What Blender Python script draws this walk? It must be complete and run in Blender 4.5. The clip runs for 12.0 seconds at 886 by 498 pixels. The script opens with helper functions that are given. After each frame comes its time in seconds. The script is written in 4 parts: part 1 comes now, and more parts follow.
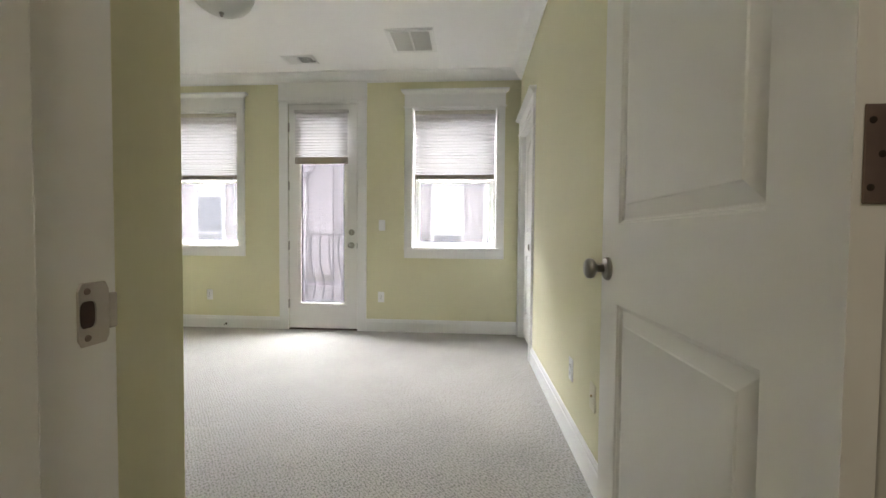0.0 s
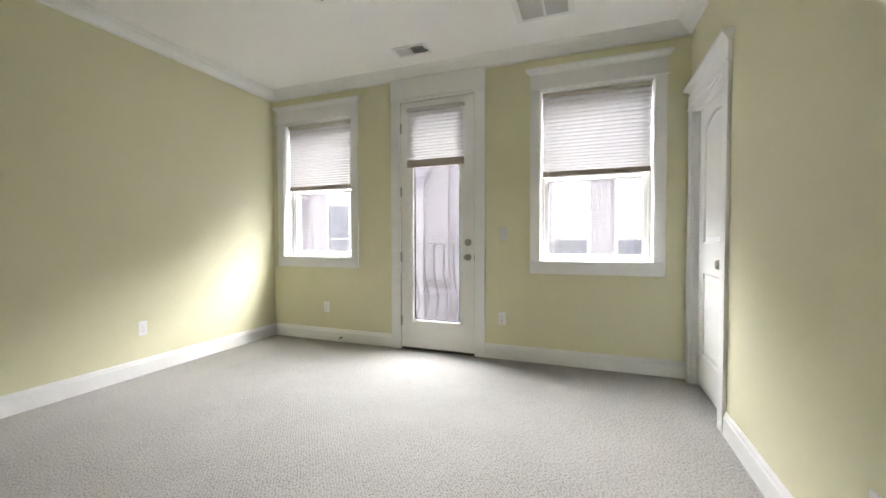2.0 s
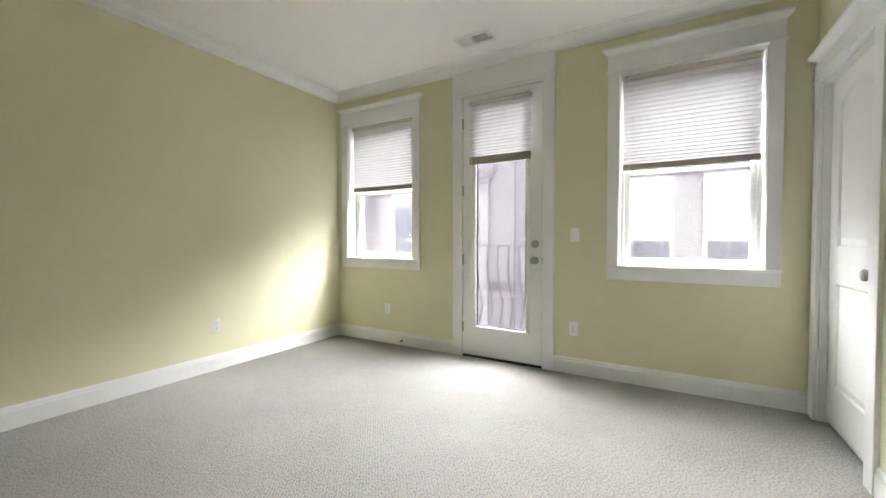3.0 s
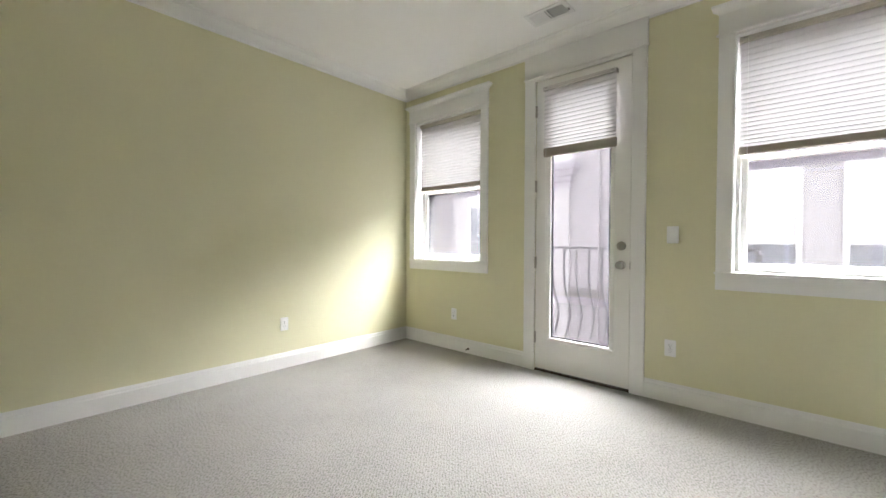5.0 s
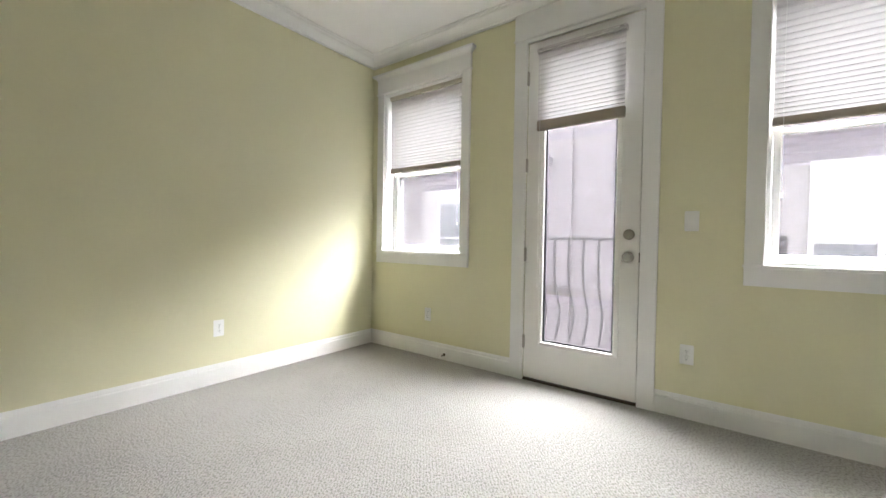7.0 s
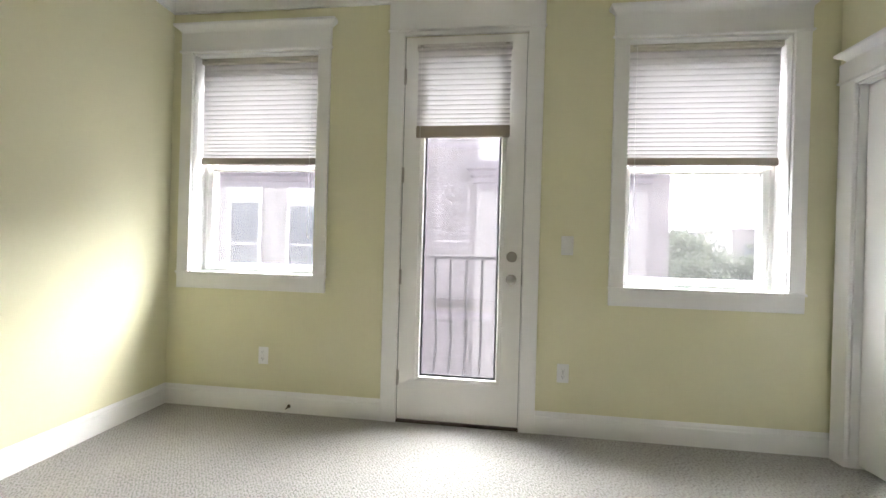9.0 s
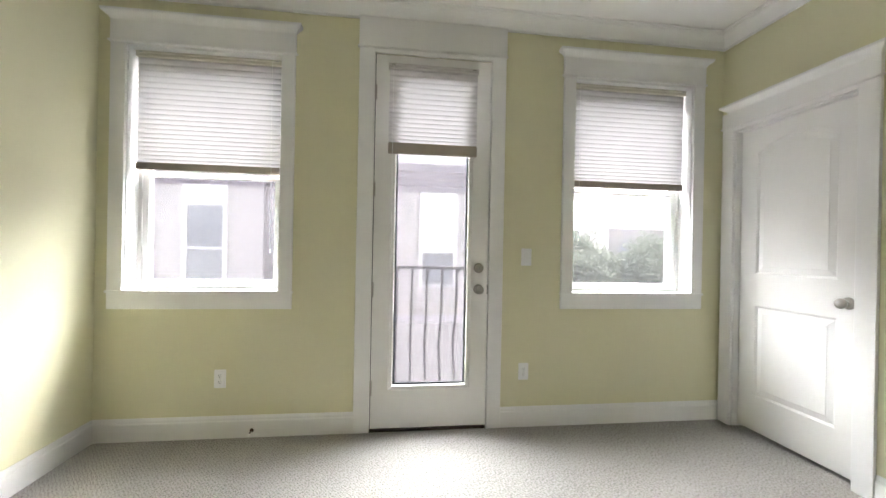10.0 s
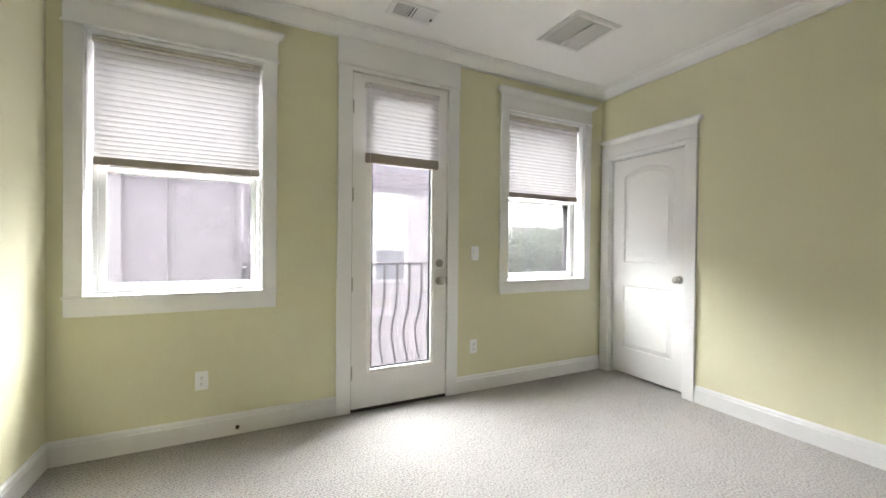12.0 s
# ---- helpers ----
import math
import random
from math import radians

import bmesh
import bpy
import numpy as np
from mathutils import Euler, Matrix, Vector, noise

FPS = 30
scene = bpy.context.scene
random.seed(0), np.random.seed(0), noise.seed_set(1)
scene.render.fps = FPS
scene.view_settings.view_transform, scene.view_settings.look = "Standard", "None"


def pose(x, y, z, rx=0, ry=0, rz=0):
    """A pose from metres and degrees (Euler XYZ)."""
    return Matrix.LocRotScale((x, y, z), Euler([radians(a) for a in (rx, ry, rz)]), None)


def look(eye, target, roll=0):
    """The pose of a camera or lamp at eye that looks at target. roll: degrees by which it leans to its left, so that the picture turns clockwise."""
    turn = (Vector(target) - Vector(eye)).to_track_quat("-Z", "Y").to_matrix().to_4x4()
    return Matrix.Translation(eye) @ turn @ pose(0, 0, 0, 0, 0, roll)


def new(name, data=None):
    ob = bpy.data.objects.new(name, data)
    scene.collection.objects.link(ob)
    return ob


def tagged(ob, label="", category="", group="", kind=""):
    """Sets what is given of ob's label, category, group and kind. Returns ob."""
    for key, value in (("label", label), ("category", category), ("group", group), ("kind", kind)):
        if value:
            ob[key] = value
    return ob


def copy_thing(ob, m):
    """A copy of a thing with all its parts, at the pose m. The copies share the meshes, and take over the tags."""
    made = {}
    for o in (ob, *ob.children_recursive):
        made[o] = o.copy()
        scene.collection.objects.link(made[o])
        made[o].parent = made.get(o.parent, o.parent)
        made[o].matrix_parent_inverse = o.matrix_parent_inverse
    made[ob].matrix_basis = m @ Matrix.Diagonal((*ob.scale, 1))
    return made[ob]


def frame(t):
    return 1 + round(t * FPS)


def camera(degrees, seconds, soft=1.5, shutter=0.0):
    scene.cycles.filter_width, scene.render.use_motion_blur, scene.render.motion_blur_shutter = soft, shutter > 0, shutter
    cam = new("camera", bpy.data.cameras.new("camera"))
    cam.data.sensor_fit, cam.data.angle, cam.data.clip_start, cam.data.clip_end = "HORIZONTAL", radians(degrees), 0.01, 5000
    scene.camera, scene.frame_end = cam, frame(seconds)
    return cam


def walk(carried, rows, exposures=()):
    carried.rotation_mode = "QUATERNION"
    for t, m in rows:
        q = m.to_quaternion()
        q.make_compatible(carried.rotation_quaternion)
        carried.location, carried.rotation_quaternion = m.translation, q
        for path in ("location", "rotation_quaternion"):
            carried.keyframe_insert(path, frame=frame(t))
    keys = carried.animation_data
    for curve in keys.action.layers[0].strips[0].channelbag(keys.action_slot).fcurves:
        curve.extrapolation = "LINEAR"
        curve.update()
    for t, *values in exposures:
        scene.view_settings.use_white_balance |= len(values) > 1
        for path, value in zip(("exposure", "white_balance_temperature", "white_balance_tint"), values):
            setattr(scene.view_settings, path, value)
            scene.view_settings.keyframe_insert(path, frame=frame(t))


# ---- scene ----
cam = camera(97.3, 12.0)
EXPOSURE = 5.74
PATH = [
    (0, (0.063, 0.044, 1.032), (-0.075, 2.039, 0.97), 0.5),
    (0.5, (0.006, 0.222, 1.042), (-0.253, 2.205, 0.979), 0.4),
    (1, (-0.061, 0.388, 1.081), (-0.451, 2.349, 1.014), 0.2),
    (1.5, (-0.09, 0.56, 1.084), (-0.644, 2.481, 1.038), 0.1),
    (2, (-0.142, 0.676, 1.108), (-0.848, 2.546, 1.055), -0.1),
    (2.5, (-0.179, 0.781, 1.124), (-1.05, 2.58, 1.067), -0.1),
    (3, (-0.209, 0.885, 1.116), (-1.216, 2.612, 1.066), -0.0),
    (5, (-0.281, 1.175, 1.099), (-1.614, 2.665, 1.062), 0.2),
    (5.5, (-0.338, 1.243, 1.075), (-1.69, 2.716, 1.032), 0.3),
    (6, (-0.444, 1.329, 1.006), (-1.796, 2.802, 0.968), 0.6),
    (6.5, (-0.57, 1.422, 0.996), (-1.865, 2.946, 0.955), 0.7),
    (7, (-0.684, 1.535, 1.018), (-1.882, 3.136, 0.974), 0.9),
    (9, (-1.351, 1.758, 1.114), (-1.592, 3.743, 1.111), 1.6),
    (9.5, (-1.537, 1.706, 1.157), (-1.504, 3.706, 1.151), 1.2),
    (10, (-1.781, 1.636, 1.199), (-1.533, 3.621, 1.197), 1.1),
    (10.5, (-2.019, 1.576, 1.237), (-1.589, 3.529, 1.227), 1.1),
    (11, (-2.241, 1.502, 1.241), (-1.638, 3.409, 1.231), 0.9),
    (11.5, (-2.418, 1.437, 1.245), (-1.662, 3.288, 1.236), 0.7),
    (12, (-2.576, 1.398, 1.213), (-1.688, 3.19, 1.196), 0.6),
]
walk(cam, [(t, look(eye, target, roll)) for t, eye, target, roll in PATH], exposures=[(0.0, EXPOSURE)])

# ---------- world, sun, exposure ----------
world = bpy.data.worlds.new("overcast_sky")
scene.world = world
world.use_nodes = True
wn = world.node_tree
wn.nodes.clear()
w_out = wn.nodes.new("ShaderNodeOutputWorld")
w_bg = wn.nodes.new("ShaderNodeBackground")
w_sky = wn.nodes.new("ShaderNodeTexSky")
w_sky.sky_type = "NISHITA"
w_sky.sun_disc = False
w_sky.sun_elevation = radians(58)
w_sky.sun_rotation = radians(23)
w_sky.air_density = 0.6
w_sky.dust_density = 3.0
w_sky.ozone_density = 0.6
w_bg.inputs["Strength"].default_value = 0.15
w_grey = wn.nodes.new("ShaderNodeHueSaturation")      # cloud takes most of the blue out of the sky
w_grey.inputs["Saturation"].default_value = 0.25
wn.links.new(w_sky.outputs["Color"], w_grey.inputs["Color"])
wn.links.new(w_grey.outputs["Color"], w_bg.inputs["Color"])
wn.links.new(w_bg.outputs["Background"], w_out.inputs["Surface"])

sun_data = bpy.data.lights.new("sun", "SUN")
sun_data.energy = 2.8
sun_data.angle = radians(100)
sun_data.color = (0.94, 0.965, 1.0)
sun = new("sun", sun_data)
sun.matrix_world = look((-1.0, 11.0, 11.4), (0, 4, 0))


# unseen lamp, added behind the start of the walk to brighten the jamb
hall_fill_lamp = bpy.data.lights.new("hall_fill_lamp", "AREA")
hall_fill_lamp.shape, hall_fill_lamp.size, hall_fill_lamp.energy, hall_fill_lamp.color = "DISK", 0.3, 0.21, (1.0, 0.90, 0.76)
new("hall_fill_lamp", hall_fill_lamp).matrix_world = pose(0.1, -0.9, 2.74)

# ---------- materials ----------
def material(name, base, rough=0.5, metal=0.0, grain=0.0, grain_scale=60.0, stain=0.06, stain_scale=1.6,
             bump=0.0, bump_scale=300.0, bump_dist=0.002, spread=0.0, spec=0.5, each=False):
    m = bpy.data.materials.new(name)
    m.use_nodes = True
    nt = m.node_tree
    b = nt.nodes["Principled BSDF"]
    b.inputs["Roughness"].default_value = rough
    b.inputs["Metallic"].default_value = metal
    b.inputs["Specular IOR Level"].default_value = spec
    tc = nt.nodes.new("ShaderNodeTexCoord")
    big = nt.nodes.new("ShaderNodeTexNoise")
    big.inputs["Scale"].default_value = stain_scale
    big.inputs["Detail"].default_value = 4
    fine = nt.nodes.new("ShaderNodeTexNoise")
    fine.inputs["Scale"].default_value = grain_scale
    fine.inputs["Detail"].default_value = 3
    for n in (big, fine):
        nt.links.new(tc.outputs["Object"], n.inputs["Vector"])

    def scaled(src, amount):
        mm = nt.nodes.new("ShaderNodeMath")
        mm.operation = "MULTIPLY_ADD"
        mm.inputs[1].default_value = 2 * amount
        mm.inputs[2].default_value = 1.0 - amount
        nt.links.new(src, mm.inputs[0])
        return mm.outputs[0]

    val = nt.nodes.new("ShaderNodeMath")
    val.operation = "MULTIPLY"
    nt.links.new(scaled(big.outputs["Fac"], stain), val.inputs[0])
    nt.links.new(scaled(fine.outputs["Fac"], grain), val.inputs[1])
    last = val.outputs[0]
    if spread:
        info = nt.nodes.new("ShaderNodeObjectInfo" if each else "ShaderNodeNewGeometry")
        v2 = nt.nodes.new("ShaderNodeMath")
        v2.operation = "MULTIPLY"
        nt.links.new(last, v2.inputs[0])
        nt.links.new(scaled(info.outputs["Random" if each else "Random Per Island"], spread), v2.inputs[1])
        last = v2.outputs[0]
    mix = nt.nodes.new("ShaderNodeVectorMath")
    mix.operation = "SCALE"
    mix.inputs[0].default_value = base
    nt.links.new(last, mix.inputs["Scale"])
    nt.links.new(mix.outputs[0], b.inputs["Base Color"])
    if bump:
        bn = nt.nodes.new("ShaderNodeTexNoise")
        bn.inputs["Scale"].default_value = bump_scale
        bn.inputs["Detail"].default_value = 2
        nt.links.new(tc.outputs["Object"], bn.inputs["Vector"])
        bp = nt.nodes.new("ShaderNodeBump")
        bp.inputs["Strength"].default_value = bump
        bp.inputs["Distance"].default_value = bump_dist
        nt.links.new(bn.outputs["Fac"], bp.inputs["Height"])
        nt.links.new(bp.outputs["Normal"], b.inputs["Normal"])
    return m


M_WALL = material("yellow_wall_paint", (0.735, 0.705, 0.495), 0.62, grain=0.015, stain=0.03, bump=0.12, bump_scale=180, bump_dist=0.0015, spec=0.35)
M_TRIM = material("white_trim_paint", (0.84, 0.835, 0.825), 0.38, grain=0.01, stain=0.02, bump=0.04, bump_scale=40, bump_dist=0.001, spec=0.45)
M_DOOR = material("white_door_paint", (0.82, 0.81, 0.79), 0.42, grain=0.01, stain=0.02, bump=0.06, bump_scale=90, bump_dist=0.001, spec=0.4)
M_CEIL = material("white_ceiling_paint", (0.87, 0.855, 0.84), 0.85, grain=0.01, stain=0.02, bump=0.1, bump_scale=150, bump_dist=0.0015, spec=0.2)
M_VINYL = material("white_vinyl", (0.80, 0.80, 0.78), 0.35, stain=0.02)
M_PLATE = material("white_plastic", (0.89, 0.885, 0.875), 0.3, stain=0.01)
M_DARK = material("dark_slot_shade_and_fittings", (0.03, 0.03, 0.03), 0.6, stain=0.05)
M_NICKEL = material("brushed_nickel", (0.40, 0.38, 0.35), 0.30, 1.0, grain=0.05, grain_scale=200, stain=0.05, stain_scale=20)
M_BRONZE = material("aged_bronze", (0.06, 0.045, 0.035), 0.45, 0.6, grain=0.1, stain=0.2, stain_scale=30)
M_GASKET_GAP = material("black_gasket_and_gap_shade", (0.02, 0.02, 0.025), 0.5, stain=0.05)
M_HEADRAIL = material("cream_headrail", (0.62, 0.585, 0.50), 0.45, stain=0.03)
M_ROSERAIL = material("rose_grey_headrail", (0.66, 0.63, 0.625), 0.6, stain=0.03)
M_TAUPE = material("taupe_rail_cloth", (0.38, 0.33, 0.28), 0.7, grain=0.06, grain_scale=400, stain=0.04)
M_LOUVER = material("grey_filter_louver", (0.60, 0.59, 0.57), 0.6, stain=0.04)
M_VENT = material("white_enamelled_metal", (0.78, 0.77, 0.75), 0.4, stain=0.02)
M_IRON = material("grey_painted_iron", (0.05, 0.045, 0.055), 0.5, stain=0.1, stain_scale=6)
M_STUCCO = material("pale_stucco", (0.34, 0.325, 0.325), 0.9, grain=0.05, grain_scale=40, stain=0.06, stain_scale=0.7, bump=0.3, bump_scale=90, bump_dist=0.004)
M_CORNICE = material("mauve_grey_cornice_paint", (0.19, 0.17, 0.195), 0.7, stain=0.06, stain_scale=1.0)
M_MORTAR = material("pale_mortar", (0.66, 0.64, 0.645), 0.95, grain=0.08, stain=0.1, stain_scale=1.0)
M_BRICK = material("faded_brown_brick", (0.190, 0.168, 0.180), 0.9, grain=0.12, grain_scale=50, stain=0.08, stain_scale=0.8, spread=0.40)
M_BRICK_EACH = material("faded_brown_single_brick", (0.190, 0.168, 0.180), 0.9, grain=0.12, grain_scale=50, stain=0.08, stain_scale=0.8, spread=0.40, each=True)
M_SILLSTONE = material("dark_brick_ledge", (0.095, 0.078, 0.08), 0.9, grain=0.1, stain=0.1)
M_EXTFRAME = material("white_exterior_frame", (0.60, 0.60, 0.60), 0.4, stain=0.02)
M_ROLLER = material("pale_window_blind", (0.50, 0.50, 0.50), 0.7, stain=0.03)
M_CONCRETE = material("concrete", (0.36, 0.35, 0.33), 0.9, grain=0.08, stain=0.12, stain_scale=0.6, bump=0.2, bump_scale=60)
M_GROUND = material("pale_bounce_paving", (0.46, 0.45, 0.43), 0.95, grain=0.12, grain_scale=4, stain=0.18, stain_scale=0.12)
M_BARK = material("grey_bark", (0.13, 0.105, 0.085), 0.95, grain=0.3, grain_scale=18, stain=0.2, stain_scale=4)
M_ROOF = material("grey_roof_metal", (0.30, 0.30, 0.33), 0.6, stain=0.08)
M_FARWALL = material("far_pale_render", (0.30, 0.285, 0.28), 0.9, stain=0.08, stain_scale=0.3)
M_HINGE = material("dull_bronze_hinge", (0.20, 0.145, 0.13), 0.5, 0.4, grain=0.08, stain=0.15, stain_scale=40)
M_STRIKE = material("satin_nickel_plate", (0.52, 0.47, 0.44), 0.45, 0.8, grain=0.05, grain_scale=200, stain=0.05, stain_scale=20)
M_STRIKEHOLE = material("dark_red_brown_hole_shade", (0.055, 0.028, 0.024), 0.7, stain=0.2, stain_scale=40)
M_IVORY = material("ivory_plastic", (0.76, 0.72, 0.56), 0.35, stain=0.02)
M_BRASS = material("dull_brass", (0.50, 0.38, 0.20), 0.4, 0.9, stain=0.1, stain_scale=60)
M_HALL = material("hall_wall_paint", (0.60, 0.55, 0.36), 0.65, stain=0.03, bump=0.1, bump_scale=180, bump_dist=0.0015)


def carpet_material():
    """Pale looped pile in slanting rows, gap shade painted between loops, trodden smoother stretches."""
    m = bpy.data.materials.new("beige_loop_carpet")
    m.use_nodes = True
    nt = m.node_tree
    b = nt.nodes["Principled BSDF"]
    b.inputs["Roughness"].default_value = 0.95
    b.inputs["Specular IOR Level"].default_value = 0.1
    b.inputs["Sheen Weight"].default_value = 0.12
    tc = nt.nodes.new("ShaderNodeTexCoord")
    mp = nt.nodes.new("ShaderNodeMapping")
    mp.inputs["Rotation"].default_value = (0, 0, radians(-40))
    nt.links.new(tc.outputs["Object"], mp.inputs["Vector"])
    st = nt.nodes.new("ShaderNodeMapping")
    st.inputs["Scale"].default_value = (1.0, 0.6, 1.0)
    nt.links.new(mp.outputs["Vector"], st.inputs["Vector"])

    def noise_tex(scale, detail, vec):
        n = nt.nodes.new("ShaderNodeTexNoise")
        n.inputs["Scale"].default_value = scale
        n.inputs["Detail"].default_value = detail
        nt.links.new(vec, n.inputs["Vector"])
        return n.outputs["Fac"]

    def blend(a, b_, k):
        n = nt.nodes.new("ShaderNodeMath")
        n.operation = "MULTIPLY_ADD"
        n.inputs[1].default_value = k
        nt.links.new(b_, n.inputs[0])
        nt.links.new(a, n.inputs[2])
        return n.outputs[0]

    loops = noise_tex(140, 2.5, st.outputs["Vector"])
    wear = noise_tex(1.3, 3, tc.outputs["Object"])
    hue = noise_tex(9, 3, tc.outputs["Object"])
    rows = nt.nodes.new("ShaderNodeTexWave")
    rows.wave_type, rows.bands_direction = "BANDS", "X"
    rows.inputs["Scale"].default_value = 22
    rows.inputs["Distortion"].default_value = 4.5
    rows.inputs["Detail"].default_value = 2
    rows.inputs["Detail Scale"].default_value = 4.0
    nt.links.new(mp.outputs["Vector"], rows.inputs["Vector"])
    h = blend(loops, rows.outputs["Fac"], 0.10)
    v = blend(h, wear, 0.24)
    ramp = nt.nodes.new("ShaderNodeValToRGB")
    e = ramp.color_ramp.elements
    e[0].position, e[0].color = 0.48, (0.205, 0.192, 0.178, 1)
    e[1].position, e[1].color = 0.68, (0.40, 0.382, 0.356, 1)
    top = ramp.color_ramp.elements.new(0.86)
    top.color = (0.47, 0.448, 0.418, 1)
    nt.links.new(v, ramp.inputs["Fac"])
    tone = nt.nodes.new("ShaderNodeMapRange")
    tone.inputs["To Min"].default_value = 0.94
    tone.inputs["To Max"].default_value = 1.06
    nt.links.new(hue, tone.inputs["Value"])
    sc = nt.nodes.new("ShaderNodeVectorMath")
    sc.operation = "SCALE"
    nt.links.new(ramp.outputs["Color"], sc.inputs[0])
    nt.links.new(tone.outputs["Result"], sc.inputs["Scale"])
    nt.links.new(sc.outputs[0], b.inputs["Base Color"])
    bp = nt.nodes.new("ShaderNodeBump")
    bp.inputs["Strength"].default_value = 0.8
    bp.inputs["Distance"].default_value = 0.008
    nt.links.new(h, bp.inputs["Height"])
    nt.links.new(bp.outputs["Normal"], b.inputs["Normal"])
    return m


def glass_material(name, veil):
    """Grey pane dimming the view out; an added haze imitates the daylight's veiling glare."""
    m = bpy.data.materials.new(name)
    m.use_nodes = True
    nt = m.node_tree
    nt.nodes.clear()
    out = nt.nodes.new("ShaderNodeOutputMaterial")
    # grey transmission, put in to darken the bright outdoors behind the pane
    clear = nt.nodes.new("ShaderNodeBsdfTransparent")
    clear.inputs["Color"].default_value = (0.36, 0.355, 0.36, 1)
    haze = nt.nodes.new("ShaderNodeBsdfTranslucent")
    haze.inputs["Color"].default_value = (0.93, 0.92, 0.95, 1)
    gloss = nt.nodes.new("ShaderNodeBsdfGlossy")
    gloss.inputs["Roughness"].default_value = 0.02
    tc = nt.nodes.new("ShaderNodeTexCoord")
    haze_noise = nt.nodes.new("ShaderNodeTexNoise")
    haze_noise.inputs["Scale"].default_value = 5
    haze_noise.inputs["Detail"].default_value = 4
    nt.links.new(tc.outputs["Object"], haze_noise.inputs["Vector"])
    amount = nt.nodes.new("ShaderNodeMapRange")
    amount.inputs["To Min"].default_value = veil * 0.8
    amount.inputs["To Max"].default_value = veil * 1.2
    nt.links.new(haze_noise.outputs["Fac"], amount.inputs["Value"])
    mix1 = nt.nodes.new("ShaderNodeMixShader")
    nt.links.new(amount.outputs["Result"], mix1.inputs[0])
    nt.links.new(clear.outputs[0], mix1.inputs[1])
    nt.links.new(haze.outputs[0], mix1.inputs[2])
    fres = nt.nodes.new("ShaderNodeFresnel")
    fres.inputs["IOR"].default_value = 1.45
    mix2 = nt.nodes.new("ShaderNodeMixShader")
    nt.links.new(fres.outputs[0], mix2.inputs[0])
    nt.links.new(mix1.outputs[0], mix2.inputs[1])
    nt.links.new(gloss.outputs[0], mix2.inputs[2])
    nt.links.new(mix2.outputs[0], out.inputs["Surface"])
    return m


def cloth_material(name, base, through_share):
    m = bpy.data.materials.new(name)
    m.use_nodes = True
    nt = m.node_tree
    nt.nodes.clear()
    out = nt.nodes.new("ShaderNodeOutputMaterial")
    dif = nt.nodes.new("ShaderNodeBsdfDiffuse")
    tra = nt.nodes.new("ShaderNodeBsdfTranslucent")
    tc = nt.nodes.new("ShaderNodeTexCoord")
    weave = nt.nodes.new("ShaderNodeTexNoise")
    weave.inputs["Scale"].default_value = 260
    nt.links.new(tc.outputs["Object"], weave.inputs["Vector"])
    blotch = nt.nodes.new("ShaderNodeTexNoise")
    blotch.inputs["Scale"].default_value = 4
    nt.links.new(tc.outputs["Object"], blotch.inputs["Vector"])
    a = nt.nodes.new("ShaderNodeMath")
    a.operation = "ADD"
    nt.links.new(weave.outputs["Fac"], a.inputs[0])
    nt.links.new(blotch.outputs["Fac"], a.inputs[1])
    v = nt.nodes.new("ShaderNodeMapRange")
    v.inputs["From Max"].default_value = 2.0
    v.inputs["To Min"].default_value = 0.9
    v.inputs["To Max"].default_value = 1.1
    nt.links.new(a.outputs[0], v.inputs["Value"])
    sc = nt.nodes.new("ShaderNodeVectorMath")
    sc.operation = "SCALE"
    sc.inputs[0].default_value = base
    nt.links.new(v.outputs["Result"], sc.inputs["Scale"])
    nt.links.new(sc.outputs[0], dif.inputs["Color"])
    nt.links.new(sc.outputs[0], tra.inputs["Color"])
    mix = nt.nodes.new("ShaderNodeMixShader")
    mix.inputs[0].default_value = through_share
    nt.links.new(dif.outputs[0], mix.inputs[1])
    nt.links.new(tra.outputs[0], mix.inputs[2])
    nt.links.new(mix.outputs[0], out.inputs["Surface"])
    return m


M_CARPET = carpet_material()
M_GLASS = glass_material("hazed_window_glass", 0.005)
M_DOORGLASS = glass_material("hazed_door_glass", 0.005)
M_FARGLASS = material("dim_far_glass", (0.16, 0.17, 0.19), 0.08, stain=0.1, stain_scale=0.8)
M_CLOTH = cloth_material("pale_cellular_cloth", (0.74, 0.715, 0.735), 0.029)
M_LEAF = cloth_material("green_translucent_leaves", (0.135, 0.155, 0.118), 0.45)
M_LAMPGLASS = cloth_material("frosted_lamp_glass", (0.80, 0.79, 0.76), 0.35)


# ---------- building helpers ----------
def mesh_of(name, bm, mat, smooth=False):
    me = bpy.data.meshes.new(name)
    bmesh.ops.recalc_face_normals(bm, faces=bm.faces)
    bm.to_mesh(me)
    bm.free()
    if mat is not None:
        me.materials.append(mat)
    if smooth:
        for p in me.polygons:
            p.use_smooth = True
    return me


def part(name, bm, mat, parent, label="", smooth=False):
    """One mesh object under a thing or a part. The geometry is in the thing's own coordinates."""
    ob = new(name, mesh_of(name, bm, mat, smooth))
    ob.parent = parent
    if label:
        tagged(ob, label)
    return ob


def thing(name, label, category, m=None, group="", kind=""):
    ob = new(name)
    ob.empty_display_size = 0.1
    if m is not None:
        ob.matrix_world = m
    return tagged(ob, label, category, group, kind)


def solid(name, bm, mat, label, category, kind="structure", smooth=False, group=""):
    ob = new(name, mesh_of(name, bm, mat, smooth))
    return tagged(ob, label, category, group, kind)


